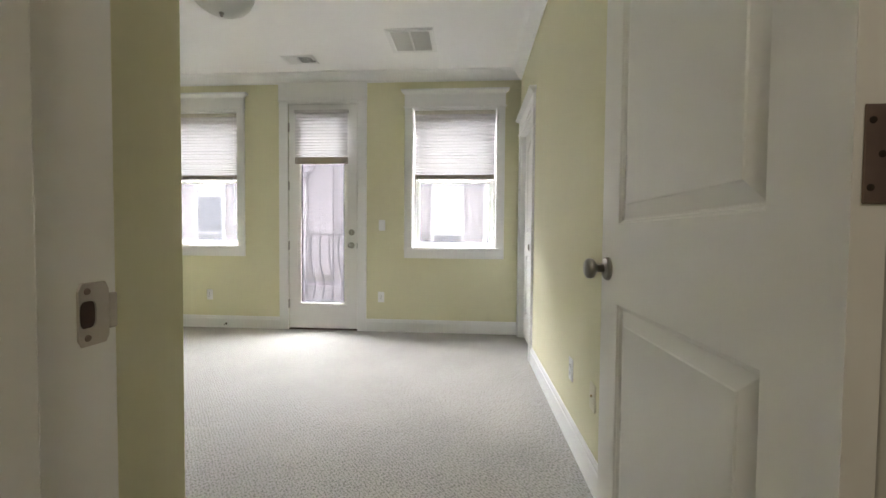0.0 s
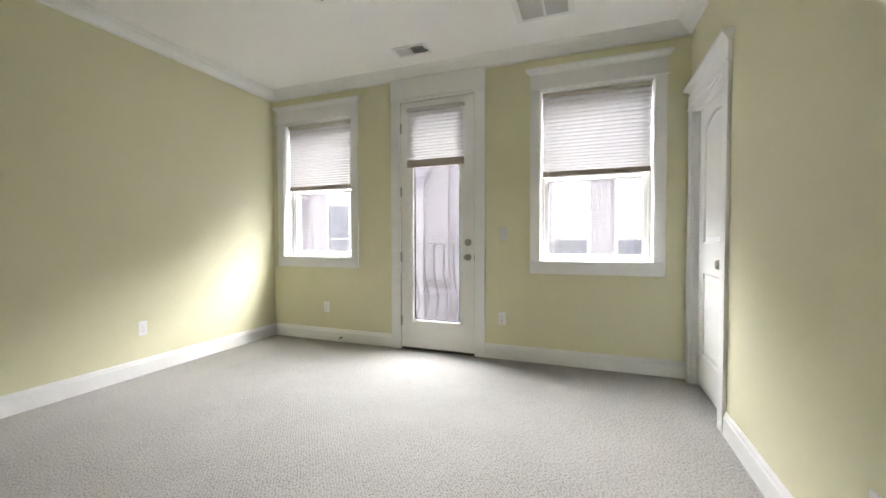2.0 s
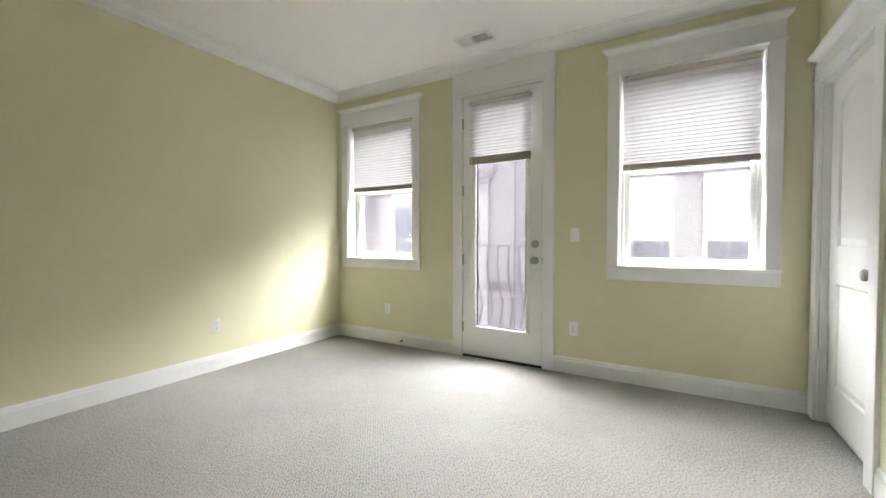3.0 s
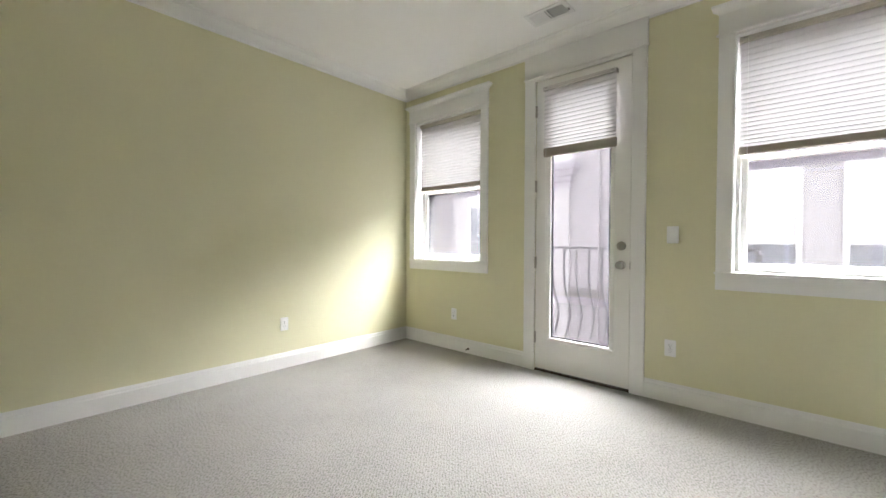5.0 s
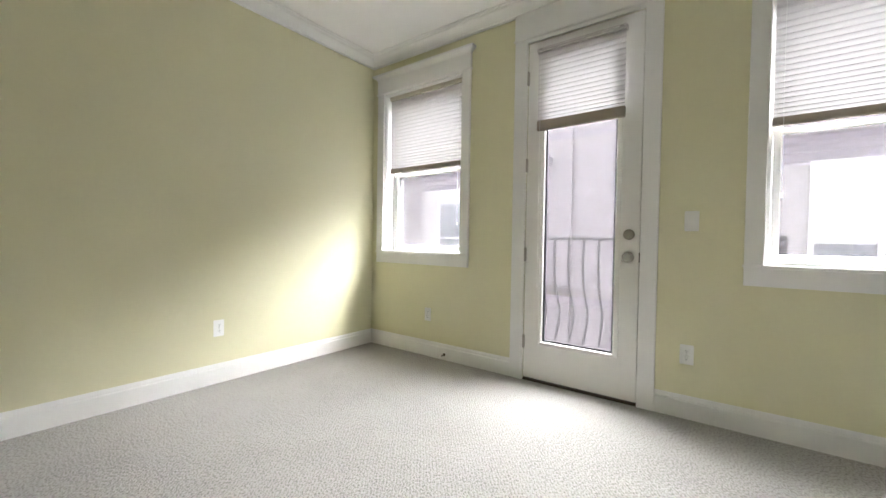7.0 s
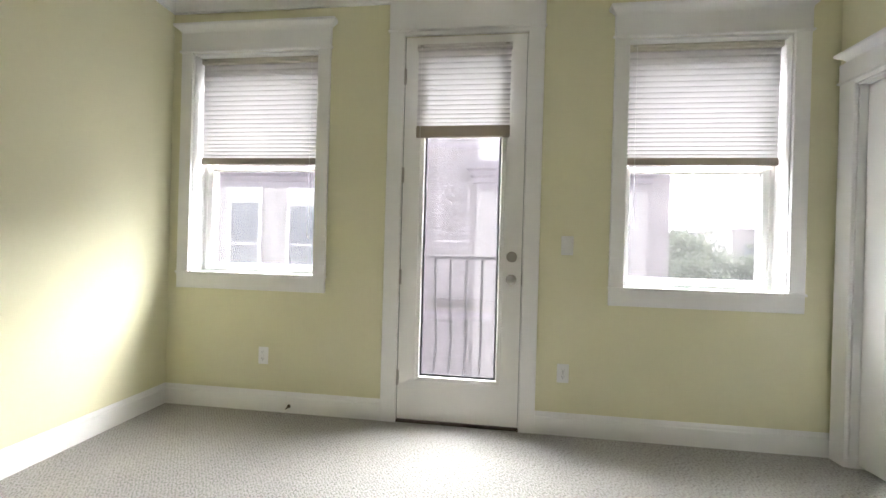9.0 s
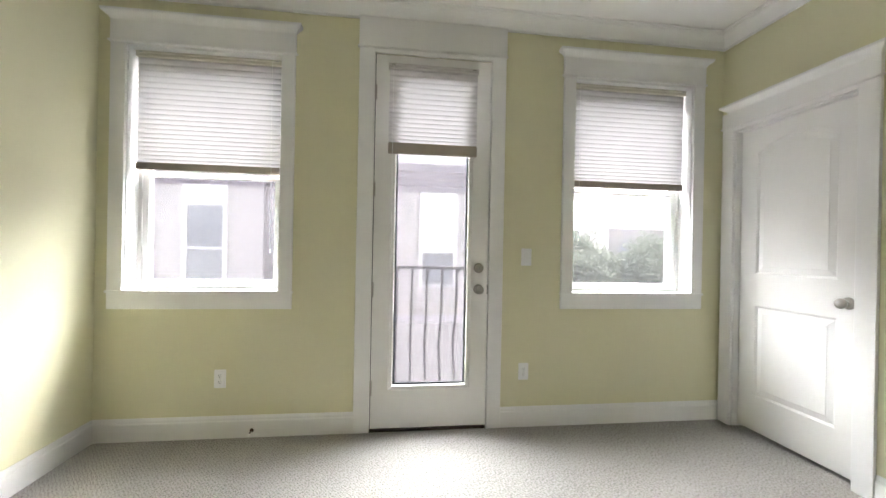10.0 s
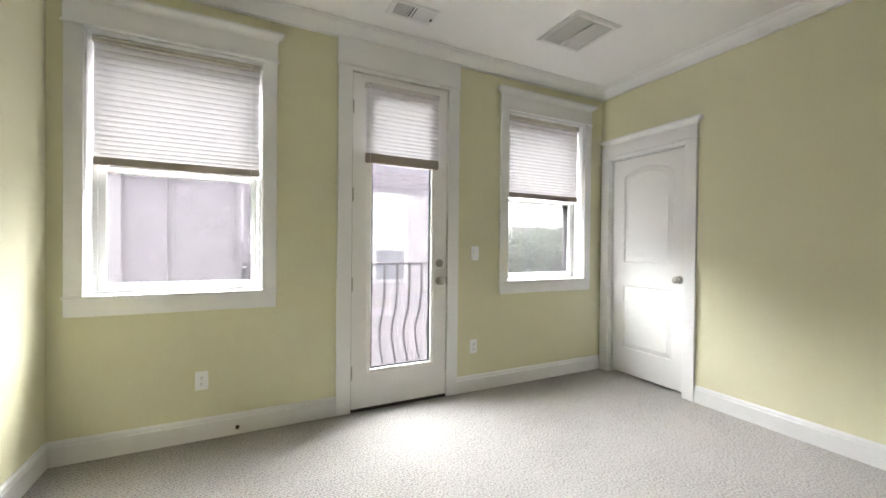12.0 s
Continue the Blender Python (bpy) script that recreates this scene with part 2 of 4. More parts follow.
def add_box(bm, x0, x1, y0, y1, z0, z1, bevel=0.0, segs=1):
    vs = [bm.verts.new((x, y, z)) for x in (x0, x1) for y in (y0, y1) for z in (z0, z1)]
    fs = []
    for a, b, c, d in ((0, 1, 3, 2), (4, 6, 7, 5), (0, 4, 5, 1), (2, 3, 7, 6), (0, 2, 6, 4), (1, 5, 7, 3)):
        fs.append(bm.faces.new((vs[a], vs[b], vs[c], vs[d])))
    if bevel:
        es = list({e for f in fs for e in f.edges})
        bmesh.ops.bevel(bm, geom=es, offset=bevel, segments=segs, affect="EDGES", clamp_overlap=True)
    return bm


def box(x0, x1, y0, y1, z0, z1, bevel=0.0, segs=1):
    return add_box(bmesh.new(), x0, x1, y0, y1, z0, z1, bevel, segs)


def sweep(bm, profile, p0, p1, out, up=(0, 0, 1), mitre0=0.0, mitre1=0.0):
    """Runs a profile of (outward, upward) points from p0 to p1. mitre: how far each end shifts along the run per metre outward."""
    p0, p1, out, up = Vector(p0), Vector(p1), Vector(out), Vector(up)
    run = (p1 - p0).normalized()
    rings = []
    for p, mit in ((p0, mitre0), (p1, mitre1)):
        rings.append([bm.verts.new(p + out * a + up * b + run * (mit * a)) for a, b in profile])
    n = len(profile)
    for i in range(n):
        bm.faces.new((rings[0][i], rings[0][(i + 1) % n], rings[1][(i + 1) % n], rings[1][i]))
    bm.faces.new(rings[0][::-1])
    bm.faces.new(rings[1])
    return bm


def lathe(bm, profile, centre, axis="z", segs=24):
    """Turns (radius, along) points about an axis through centre."""
    c = Vector(centre)
    rings = []
    for r, h in profile:
        ring = []
        for k in range(segs):
            a = 2 * math.pi * k / segs
            u, v = r * math.cos(a), r * math.sin(a)
            off = {"z": (u, v, h), "x": (h, u, v), "y": (u, h, v)}[axis]
            ring.append(bm.verts.new(c + Vector(off)))
        rings.append(ring)
    for a, b in zip(rings, rings[1:]):
        for k in range(segs):
            bm.faces.new((a[k], a[(k + 1) % segs], b[(k + 1) % segs], b[k]))
    bm.faces.new(rings[0][::-1])
    bm.faces.new(rings[-1])
    return bm


def tube(bm, points, radius, segs=8):
    pts = [Vector(p) for p in points]
    rings = []
    for i, p in enumerate(pts):
        d = (pts[min(i + 1, len(pts) - 1)] - pts[max(i - 1, 0)]).normalized()
        side = d.cross(Vector((1, 0, 0)))
        if side.length < 0.2:
            side = d.cross(Vector((0, 1, 0)))
        side.normalize()
        other = d.cross(side)
        r = radius[i] if isinstance(radius, (list, tuple)) else radius
        rings.append([bm.verts.new(p + side * (r * math.cos(2 * math.pi * k / segs)) + other * (r * math.sin(2 * math.pi * k / segs))) for k in range(segs)])
    for a, b in zip(rings, rings[1:]):
        for k in range(segs):
            bm.faces.new((a[k], a[(k + 1) % segs], b[(k + 1) % segs], b[k]))
    bm.faces.new(rings[0][::-1])
    bm.faces.new(rings[-1])
    return bm


def wall_cells(us, vs, holes, place):
    """A wall of thickness with openings through it. us, vs: the cuts along and up; holes: (u0, u1, v0, v1); place(u, v, side) gives a point."""
    bm = bmesh.new()
    nu, nv = len(us) - 1, len(vs) - 1

    def open_at(i, j):
        if i < 0 or j < 0 or i >= nu or j >= nv:
            return True
        u, v = (us[i] + us[i + 1]) / 2, (vs[j] + vs[j + 1]) / 2
        return any(h[0] < u < h[1] and h[2] < v < h[3] for h in holes)

    seen = {}

    def vert(i, j, s):
        if (i, j, s) not in seen:
            seen[(i, j, s)] = bm.verts.new(place(us[i], vs[j], s))
        return seen[(i, j, s)]

    for i in range(nu):
        for j in range(nv):
            if open_at(i, j):
                continue
            for s in (0, 1):
                bm.faces.new((vert(i, j, s), vert(i + 1, j, s), vert(i + 1, j + 1, s), vert(i, j + 1, s)))
            for di, dj, a, b in ((-1, 0, (i, j), (i, j + 1)), (1, 0, (i + 1, j), (i + 1, j + 1)), (0, -1, (i, j), (i + 1, j)), (0, 1, (i, j + 1), (i + 1, j + 1))):
                if open_at(i + di, j + dj):
                    bm.faces.new((vert(*a, 0), vert(*b, 0), vert(*b, 1), vert(*a, 1)))
    return bm


# ---------- the plan, in metres ----------
WEST, EAST, NORTH, SOUTH = -3.555, 0.58, 4.205, 0.538
CEILING = 2.757
CROWN = 2.672                      # underside of the crown moulding
BASE = 0.135                       # height of the baseboard
WIN_X = (-2.949, -0.113)           # middles of the two windows
WIN_HALF, WIN_SILL, WIN_HEAD = 0.4425, 0.913, 2.388
DOOR_L, DOOR_R, DOOR_TOP = -1.918, -1.158, 2.452
CLOSET_Y0, CLOSET_Y1, CLOSET_TOP = 3.362, 4.088, 2.052
ENTRY_W, ENTRY_E = -0.315, 0.492    # the doorway that the walk comes through

# ---------- structure ----------
solid("floor", box(WEST - 0.1, EAST + 0.1, 0.38, NORTH + 0.03, -0.05, 0.0), M_CARPET, "beige looped-pile carpet over the whole bedroom floor", "floor")
solid("ceiling", box(WEST - 0.15, 1.45, -2.0, NORTH + 0.2, CEILING, CEILING + 0.12), M_CEIL, "smooth matt white bedroom ceiling", "ceiling")

holes = [(x - WIN_HALF - 0.014, x + WIN_HALF + 0.014, WIN_SILL - 0.02, WIN_HEAD + 0.014) for x in WIN_X]
holes.append((DOOR_L - 0.022, DOOR_R + 0.022, -0.03, DOOR_TOP + 0.022))
us = sorted({WEST - 0.15, EAST + 0.8, *(v for h in holes for v in h[:2])})
vs = sorted({-0.35, 3.1, *(v for h in holes for v in h[2:])})
solid("wall_north", wall_cells(us, vs, holes, lambda u, v, s: (u, NORTH + 0.2 * s, v)), M_WALL, "pale yellow painted wall with two windows and a glazed door", "wall")
ch = (CLOSET_Y0 - 0.02, CLOSET_Y1 + 0.02, -0.02, CLOSET_TOP + 0.022)
solid("wall_east", wall_cells([0.30, ch[0], ch[1], NORTH], [-0.06, ch[3], CEILING], [ch], lambda u, v, s: (EAST + 0.13 * s, u, v)), M_WALL, "pale yellow painted wall with a closet doorway", "wall")
solid("wall_west", box(WEST - 0.13, WEST, 0.3, NORTH, -0.06, CEILING), M_WALL, "plain pale yellow painted wall", "wall")
RETURN = -0.355     # the doorway's west reveal, behind the jamb
eh = (RETURN, ENTRY_E, -1.0, 2.08)
solid("wall_south", wall_cells([WEST, RETURN, ENTRY_E, EAST], [-0.06, 2.08, CEILING], [eh], lambda u, v, s: (u, SOUTH - 0.22 * s, v)), M_WALL, "pale yellow painted wall with the entry doorway", "wall")
solid("wall_south_west", box(WEST, RETURN, SOUTH, 0.584, -0.06, CEILING), M_WALL, "pale yellow painted wall beside the entry doorway", "wall")
# unseen closet shell, added to block stray daylight at the door's gaps
solid("floor_closet", box(EAST + 0.1, EAST + 0.66, 2.9, NORTH + 0.03, -0.05, -0.001), M_CARPET, "unseen closet floor in beige carpet, added to block stray light", "floor")
solid("wall_closet", box(EAST + 0.6, EAST + 0.66, 2.9, NORTH, -0.06, CEILING), M_TRIM, "unseen plain white back wall, added to block stray light", "wall")
solid("wall_closet_side", box(EAST + 0.13, EAST + 0.6, 2.9, 2.96, -0.06, CEILING), M_TRIM, "unseen plain white side wall, added to block stray light", "wall")
# the dim hall behind the doorway
solid("floor_hall", box(-1.1, 1.3, -1.9, 0.38, -0.05, -0.002), M_CARPET, "beige looped-pile carpet in the hall", "floor")
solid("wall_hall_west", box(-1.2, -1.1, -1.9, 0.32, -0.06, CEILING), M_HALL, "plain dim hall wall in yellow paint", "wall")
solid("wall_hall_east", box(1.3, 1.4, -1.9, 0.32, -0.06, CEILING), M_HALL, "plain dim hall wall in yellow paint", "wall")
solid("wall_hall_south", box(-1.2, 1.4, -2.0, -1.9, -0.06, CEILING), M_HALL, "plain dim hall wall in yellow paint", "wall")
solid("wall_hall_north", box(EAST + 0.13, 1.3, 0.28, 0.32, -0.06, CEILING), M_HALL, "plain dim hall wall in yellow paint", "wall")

# crown moulding and baseboards
H = CEILING - CROWN
CROWN_PROFILE = [(0, 0), (0.011, 0), (0.013, 0.010), (0.022, 0.016), (0.036, 0.022), (0.056, 0.034), (0.074, 0.050), (0.084, 0.064), (0.098, 0.069), (0.100, 0.076), (0.112, 0.078), (0.114, H), (0, H)]
for nm, p0, p1, out, m0, m1 in (
    ("trim_crown_north", (WEST, NORTH, CROWN), (EAST, NORTH, CROWN), (0, -1, 0), 1, -1),
    ("trim_crown_west", (WEST, SOUTH, CROWN), (WEST, NORTH, CROWN), (1, 0, 0), 1, -1),
    ("trim_crown_east", (EAST, SOUTH, CROWN), (EAST, NORTH, CROWN), (-1, 0, 0), 1, -1),
    ("trim_crown_south", (WEST, SOUTH, CROWN), (EAST, SOUTH, CROWN), (0, 1, 0), 1, -1),
):
    solid(nm, sweep(bmesh.new(), CROWN_PROFILE, p0, p1, out, mitre0=m0, mitre1=m1), M_TRIM, "white painted crown moulding below the ceiling", "moulding")

BASE_PROFILE = [(0, 0), (0.016, 0), (0.016, 0.098), (0.0145, 0.104), (0.0105, 0.108), (0.0105, 0.114), (0.009, 0.122), (0.005, 0.130), (0.004, BASE), (0, BASE)]
for nm, p0, p1, out, m0, m1 in (
    ("baseboard_north_a", (WEST, NORTH, 0), (DOOR_L - 0.107, NORTH, 0), (0, -1, 0), 1, 0),
    ("baseboard_north_b", (DOOR_R + 0.103, NORTH, 0), (EAST, NORTH, 0), (0, -1, 0), 0, -1),
    ("baseboard_west", (WEST, SOUTH, 0), (WEST, NORTH, 0), (1, 0, 0), 1, -1),
    ("baseboard_east", (EAST, SOUTH, 0), (EAST, CLOSET_Y0 - 0.102, 0), (-1, 0, 0), 1, 0),
    ("baseboard_south", (WEST, 0.584, 0), (RETURN - 0.01, 0.584, 0), (0, 1, 0), 1, 0),
):
    solid(nm, sweep(bmesh.new(), BASE_PROFILE, p0, p1, out, mitre0=m0, mitre1=m1), M_TRIM, "white painted baseboard with a moulded top edge", "baseboard")

CORNICE_PROFILE = [(0, 0), (0.022, 0), (0.025, 0.008), (0.033, 0.018), (0.045, 0.026), (0.055, 0.034), (0.058, 0.040), (0.058, 0.052), (0, 0.052)]


def cornice(bm, x0, x1, y, z):
    """Cap moulding that returns to the wall at both ends. It runs along x and faces -y."""
    run = []
    for x, sgn in ((x0, -1), (x1, 1)):
        run.append([bm.verts.new((x + sgn * (a - 0.022) if a else x + sgn * 0.0, y - a, z + b)) for a, b in CORNICE_PROFILE])
    n = len(CORNICE_PROFILE)
    for i in range(n):
        bm.faces.new((run[0][i], run[0][(i + 1) % n], run[1][(i + 1) % n], run[1][i]))
    for ring, sgn in ((run[0], -1), (run[1], 1)):
        back = [bm.verts.new((v.co.x, y, v.co.z)) for v in ring]
        for i in range(n - 1):
            if (ring[i].co - back[i].co).length < 1e-6 and (ring[i + 1].co - back[i + 1].co).length < 1e-6:
                continue
            bm.faces.new((ring[i], ring[i + 1], back[i + 1], back[i]))
    bmesh.ops.remove_doubles(bm, verts=bm.verts, dist=1e-5)
    return bm


# ---------- windows ----------
def window(name, label, m):
    w = thing(name, label, "window", m, kind="structure")
    h, s, t = WIN_HALF, WIN_SILL, WIN_HEAD
    # liner boards of the reveal, facing the opening
    part("jamb", box(-h - 0.013, -h, 0.003, 0.17, s, t), M_TRIM, w)
    part("jamb", box(h, h + 0.013, 0.003, 0.17, s, t), M_TRIM, w)
    part("head_jamb", box(-h - 0.013, h + 0.013, 0.003, 0.17, t, t + 0.013), M_TRIM, w)
    # casings on the wall
    part("casing", box(-h - 0.088, -h - 0.004, -0.020, 0.0, s, t + 0.010, 0.002), M_TRIM, w)
    part("casing", box(h + 0.004, h + 0.088, -0.020, 0.0, s, t + 0.010, 0.002), M_TRIM, w)
    part("header_lip", box(-h - 0.102, h + 0.102, -0.031, 0.0, t + 0.010, t + 0.024, 0.005, 2), M_TRIM, w)
    part("header_board", box(-h - 0.090, h + 0.090, -0.021, 0.0, t + 0.024, t + 0.142), M_TRIM, w)
    part("cornice", cornice(bmesh.new(), -h - 0.090, h + 0.090, 0.0, t + 0.142), M_TRIM, w)
    part("window_sill", box(-h - 0.096, h + 0.096, -0.030, 0.0, s - 0.016, s, 0.004, 2), M_TRIM, w)
    part("inner_sill", box(-h - 0.013, h + 0.013, 0.0, 0.17, s - 0.018, s - 0.001), M_TRIM, w)
    part("apron", box(-h - 0.088, h + 0.088, -0.019, 0.0, s - 0.113, s - 0.016, 0.002), M_TRIM, w)
    # vinyl frame and sashes
    mid = 1.62
    f = bmesh.new()
    add_box(f, -h, -h + 0.022, 0.115, 0.238, s, t)
    add_box(f, h - 0.022, h, 0.115, 0.238, s, t)
    add_box(f, -h + 0.022, h - 0.022, 0.115, 0.238, s, s + 0.014)
    add_box(f, -h + 0.022, h - 0.022, 0.115, 0.238, t - 0.02, t)
    part("window_frame", f, M_VINYL, w)
    lower = bmesh.new()
    a, b = h - 0.024, h - 0.062
    add_box(lower, -a, -b, 0.118, 0.146, s + 0.015, mid + 0.03, 0.003)
    add_box(lower, b, a, 0.118, 0.146, s + 0.015, mid + 0.03, 0.003)
    add_box(lower, -b, b, 0.119, 0.145, s + 0.015, s + 0.056, 0.003)
    add_box(lower, -b, b, 0.119, 0.145, mid, mid + 0.03, 0.003)
    ls = part("lower_sash", lower, M_VINYL, w)
    bead = bmesh.new()
    add_box(bead, -b, b, 0.113, 0.1185, s + 0.034, s + 0.040)
    part("sash_ridge", bead, M_VINYL, ls)
    upper = bmesh.new()
    add_box(upper, -a, -b, 0.150, 0.178, mid, t - 0.021, 0.003)
    add_box(upper, b, a, 0.150, 0.178, mid, t - 0.021, 0.003)
    add_box(upper, -b, b, 0.151, 0.177, mid, mid + 0.035, 0.003)
    add_box(upper, -b, b, 0.151, 0.177, t - 0.06, t - 0.021, 0.003)
    us_ = part("upper_sash", upper, M_VINYL, w)
    p = part("pane", box(-b, b, 0.131, 0.134, s + 0.056, mid), M_GLASS, ls)
    q = part("pane", box(-b, b, 0.163, 0.166, mid + 0.035, t - 0.06), M_GLASS, us_)
    p.visible_shadow = q.visible_shadow = False
    return w


window("window_1", "white double-hung window in a wide cornice-topped casing, shade half down", pose(WIN_X[0], NORTH, 0))
window("window_2", "white double-hung window beside the closet, shade half down", pose(WIN_X[1], NORTH, 0))


# ---------- cellular shades ----------
def pleats(x0, x1, y, z0, z1, n, squeeze, depth):
    """Honeycomb cloth: two zigzag skins that meet at every fold; the folds lie closer towards the bottom."""
    bm = bmesh.new()
    zs = []
    for i in range(n + 1):
        u = i / n
        zs.append(z1 - (z1 - z0) * (u + squeeze * (u - u * u) * 1.0))
    for sgn in (-1,):
        prev = None
        for i in range(n):
            row = [(zs[i], 0.0008), ((zs[i] * 0.72 + zs[i + 1] * 0.28), depth * 0.85), ((zs[i] + zs[i + 1]) / 2, depth), ((zs[i] * 0.28 + zs[i + 1] * 0.72), depth * 0.85)]
            for z, d in row:
                cur = (bm.verts.new((x0, y + sgn * d, z)), bm.verts.new((x1, y + sgn * d, z)))
                if prev:
                    bm.faces.new((prev[0], prev[1], cur[1], cur[0]))
                prev = cur
        cur = (bm.verts.new((x0, y + sgn * 0.0008, zs[-1])), bm.verts.new((x1, y + sgn * 0.0008, zs[-1])))
        bm.faces.new((prev[0], prev[1], cur[1], cur[0]))
    return bm


def cellular_shade(x, y, half, z0, z1, rail, head, n, label, cord_x, cord_z, rail_mat):
    s = thing("cellular_shade", label, "window shade", pose(x, y, 0), group="shades on the north wall")
    hr = bmesh.new()
    add_box(hr, -half, half, -0.024, 0.024, z1 - head, z1 - head * 0.55, 0.002)
    add_box(hr, -half, half, -0.020, 0.024, z1 - head * 0.55, z1 - head * 0.42)
    add_box(hr, -half, half, -0.026, 0.024, z1 - head * 0.42, z1, 0.002)
    part("headrail", hr, rail_mat, s, "slim metal headrail")
    part("cloth", pleats(-half + 0.006, half - 0.006, 0, z0 + rail, z1 - head, n, 0.22, 0.0065), M_CLOTH, s, "pleated translucent off-white cloth")
    part("bottom_rail", box(-half + 0.003, half - 0.003, -0.014, 0.014, z0, z0 + rail, 0.005, 2), M_TAUPE, s, "taupe bottom rail")
    c = part("cord", tube(bmesh.new(), [(cord_x, -0.026, z1 - head * 0.5), (cord_x, -0.027, (z0 + z1) / 2), (cord_x + 0.004, -0.024, cord_z)], 0.0011, 5), M_PLATE, s)
    part("tassel", lathe(bmesh.new(), [(0.001, 0.03), (0.0035, 0.022), (0.0045, 0.004), (0.002, 0)], (cord_x + 0.004, -0.024, cord_z - 0.03), "z", 8), M_PLATE, c)
    for e in (-half + 0.03, half - 0.03):
        part("bracket_clip", box(e - 0.011, e + 0.011, -0.0265, -0.0235, z1 - 0.012, z1 - 0.006), M_NICKEL, s)
    return s


for k, x in enumerate(WIN_X):
    cellular_shade(x, NORTH + 0.068, WIN_HALF - 0.012, 1.655, WIN_HEAD - 0.004, 0.045, 0.034, 21, "off-white cellular shade half lowered in the window", (0.375, -0.385)[k], (1.18, 1.30)[k], M_HEADRAIL)


# ---------- balcony door ----------
def balcony_door():
    d = thing("door_1", "white balcony door with a tall clear glass panel, closed", "door", pose(0, NORTH, 0), kind="structure")
    l, r, t = DOOR_L, DOOR_R, DOOR_TOP
    gl, gr, gb, gt = -1.778, -1.300, 0.302, 2.335
    y0, y1 = -0.006, 0.038
    zs, xs = [0.022, gb - 0.02, gt + 0.02, t], [l, gl - 0.02, gr + 0.02, r]
    slab = wall_cells(xs, zs, [(xs[1], xs[2], zs[1], zs[2])], lambda u, v, s: (u, y0 + (y1 - y0) * s, v))
    sl = part("slab", slab, M_DOOR, d)
    # raised glazing stop round the glass
    stop = [(0, 0), (0.004, 0.004), (0.013, 0.006), (0.020, 0.010), (0.026, 0.010), (0.030, 0.004), (0.030, -0.030), (0.020, -0.044), (0, -0.044)]
    st = bmesh.new()
    x0, x1, z0, z1 = gl - 0.030, gr + 0.030, gb - 0.030, gt + 0.030
    rings = []
    for cx, cz, sx, sz in ((x0, z0, 1, 1), (x1, z0, -1, 1), (x1, z1, -1, -1), (x0, z1, 1, -1)):
        rings.append([st.verts.new((cx + sx * a, y0 - b, cz + sz * a)) for a, b in stop])
    n = len(stop)
    for i in range(4):
        p, q = rings[i], rings[(i + 1) % 4]
        for j in range(n):
            st.faces.new((p[j], p[(j + 1) % n], q[(j + 1) % n], q[j]))
    part("glazing_stop", st, M_DOOR, sl)
    g = bmesh.new()
    for a in ((gl, gl + 0.012, gb, gt), (gr - 0.012, gr, gb, gt), (gl + 0.012, gr - 0.012, gb, gb + 0.012), (gl + 0.012, gr - 0.012, gt - 0.012, gt)):
        add_box(g, a[0], a[1], 0.003, 0.0135, a[2], a[3])
    part("gasket", g, M_GASKET_GAP, sl, "black rubber gasket")
    p = part("pane", box(gl - 0.01, gr + 0.01, 0.014, 0.017, gb - 0.01, gt + 0.01), M_DOORGLASS, sl)
    p.visible_shadow = False
    # jambs, stops and threshold
    part("jamb", box(l - 0.020, l - 0.0045, 0.034, 0.17, 0, t + 0.004), M_TRIM, d)
    part("jamb", box(r + 0.0045, r + 0.020, 0.034, 0.17, 0, t + 0.004), M_TRIM, d)
    part("head_jamb", box(l - 0.020, r + 0.020, 0.034, 0.17, t + 0.004, t + 0.020), M_TRIM, d)
    sp = bmesh.new()
    add_box(sp, l - 0.004, l + 0.012, 0.040, 0.060, 0, t + 0.004)
    add_box(sp, r - 0.012, r + 0.004, 0.040, 0.060, 0, t + 0.004)
    add_box(sp, l + 0.012, r - 0.012, 0.040, 0.060, t - 0.012, t + 0.004)
    # thin dark boxes in the slab's gap stand in for its shade
    add_box(sp, l - 0.0043, l - 0.0003, 0.001, 0.039, 0.02, t + 0.0035)
    add_box(sp, r + 0.0003, r + 0.0043, 0.021, 0.039, 0.02, t + 0.0035)
    add_box(sp, l, r, 0.001, 0.039, t + 0.0003, t + 0.0035)
    part("door_stop_strip", sp, M_GASKET_GAP, d, "dark weather strip, with dark fill for the shaded gap")
    part("threshold", box(l - 0.004, r + 0.004, -0.012, 0.16, -0.004, 0.017, 0.003), M_BRONZE, d, "dark bronze threshold")
    for z in (2.205, 1.575, 0.925, 0.285):
        hg = bmesh.new()
        lathe(hg, [(0.0065, 0), (0.0065, 0.098)], (l - 0.003, y0 - 0.007, z - 0.049), "z", 10)
        add_box(hg, l - 0.014, l + 0.008, y0 - 0.004, y0 + 0.001, z - 0.048, z + 0.048)
        part("hinge", hg, M_NICKEL, d, "brushed nickel hinge")
    kx = -1.219
    db = part("deadbolt", lathe(bmesh.new(), [(0.0, 0), (0.033, 0), (0.033, -0.006), (0.028, -0.013), (0.012, -0.015), (0.0, -0.015)], (kx, y0, 1.073), "y", 28), M_NICKEL, d, "brushed nickel deadbolt rose")
    part("thumb_turn", box(kx - 0.005, kx + 0.005, y0 - 0.034, y0 - 0.014, 1.073 - 0.017, 1.073 + 0.017, 0.003, 2), M_NICKEL, db)
    kn = part("knob_rose", lathe(bmesh.new(), [(0.0, 0), (0.033, 0), (0.033, -0.005), (0.026, -0.012), (0.0, -0.012)], (kx, y0, 0.932), "y", 28), M_NICKEL, d, smooth=False)
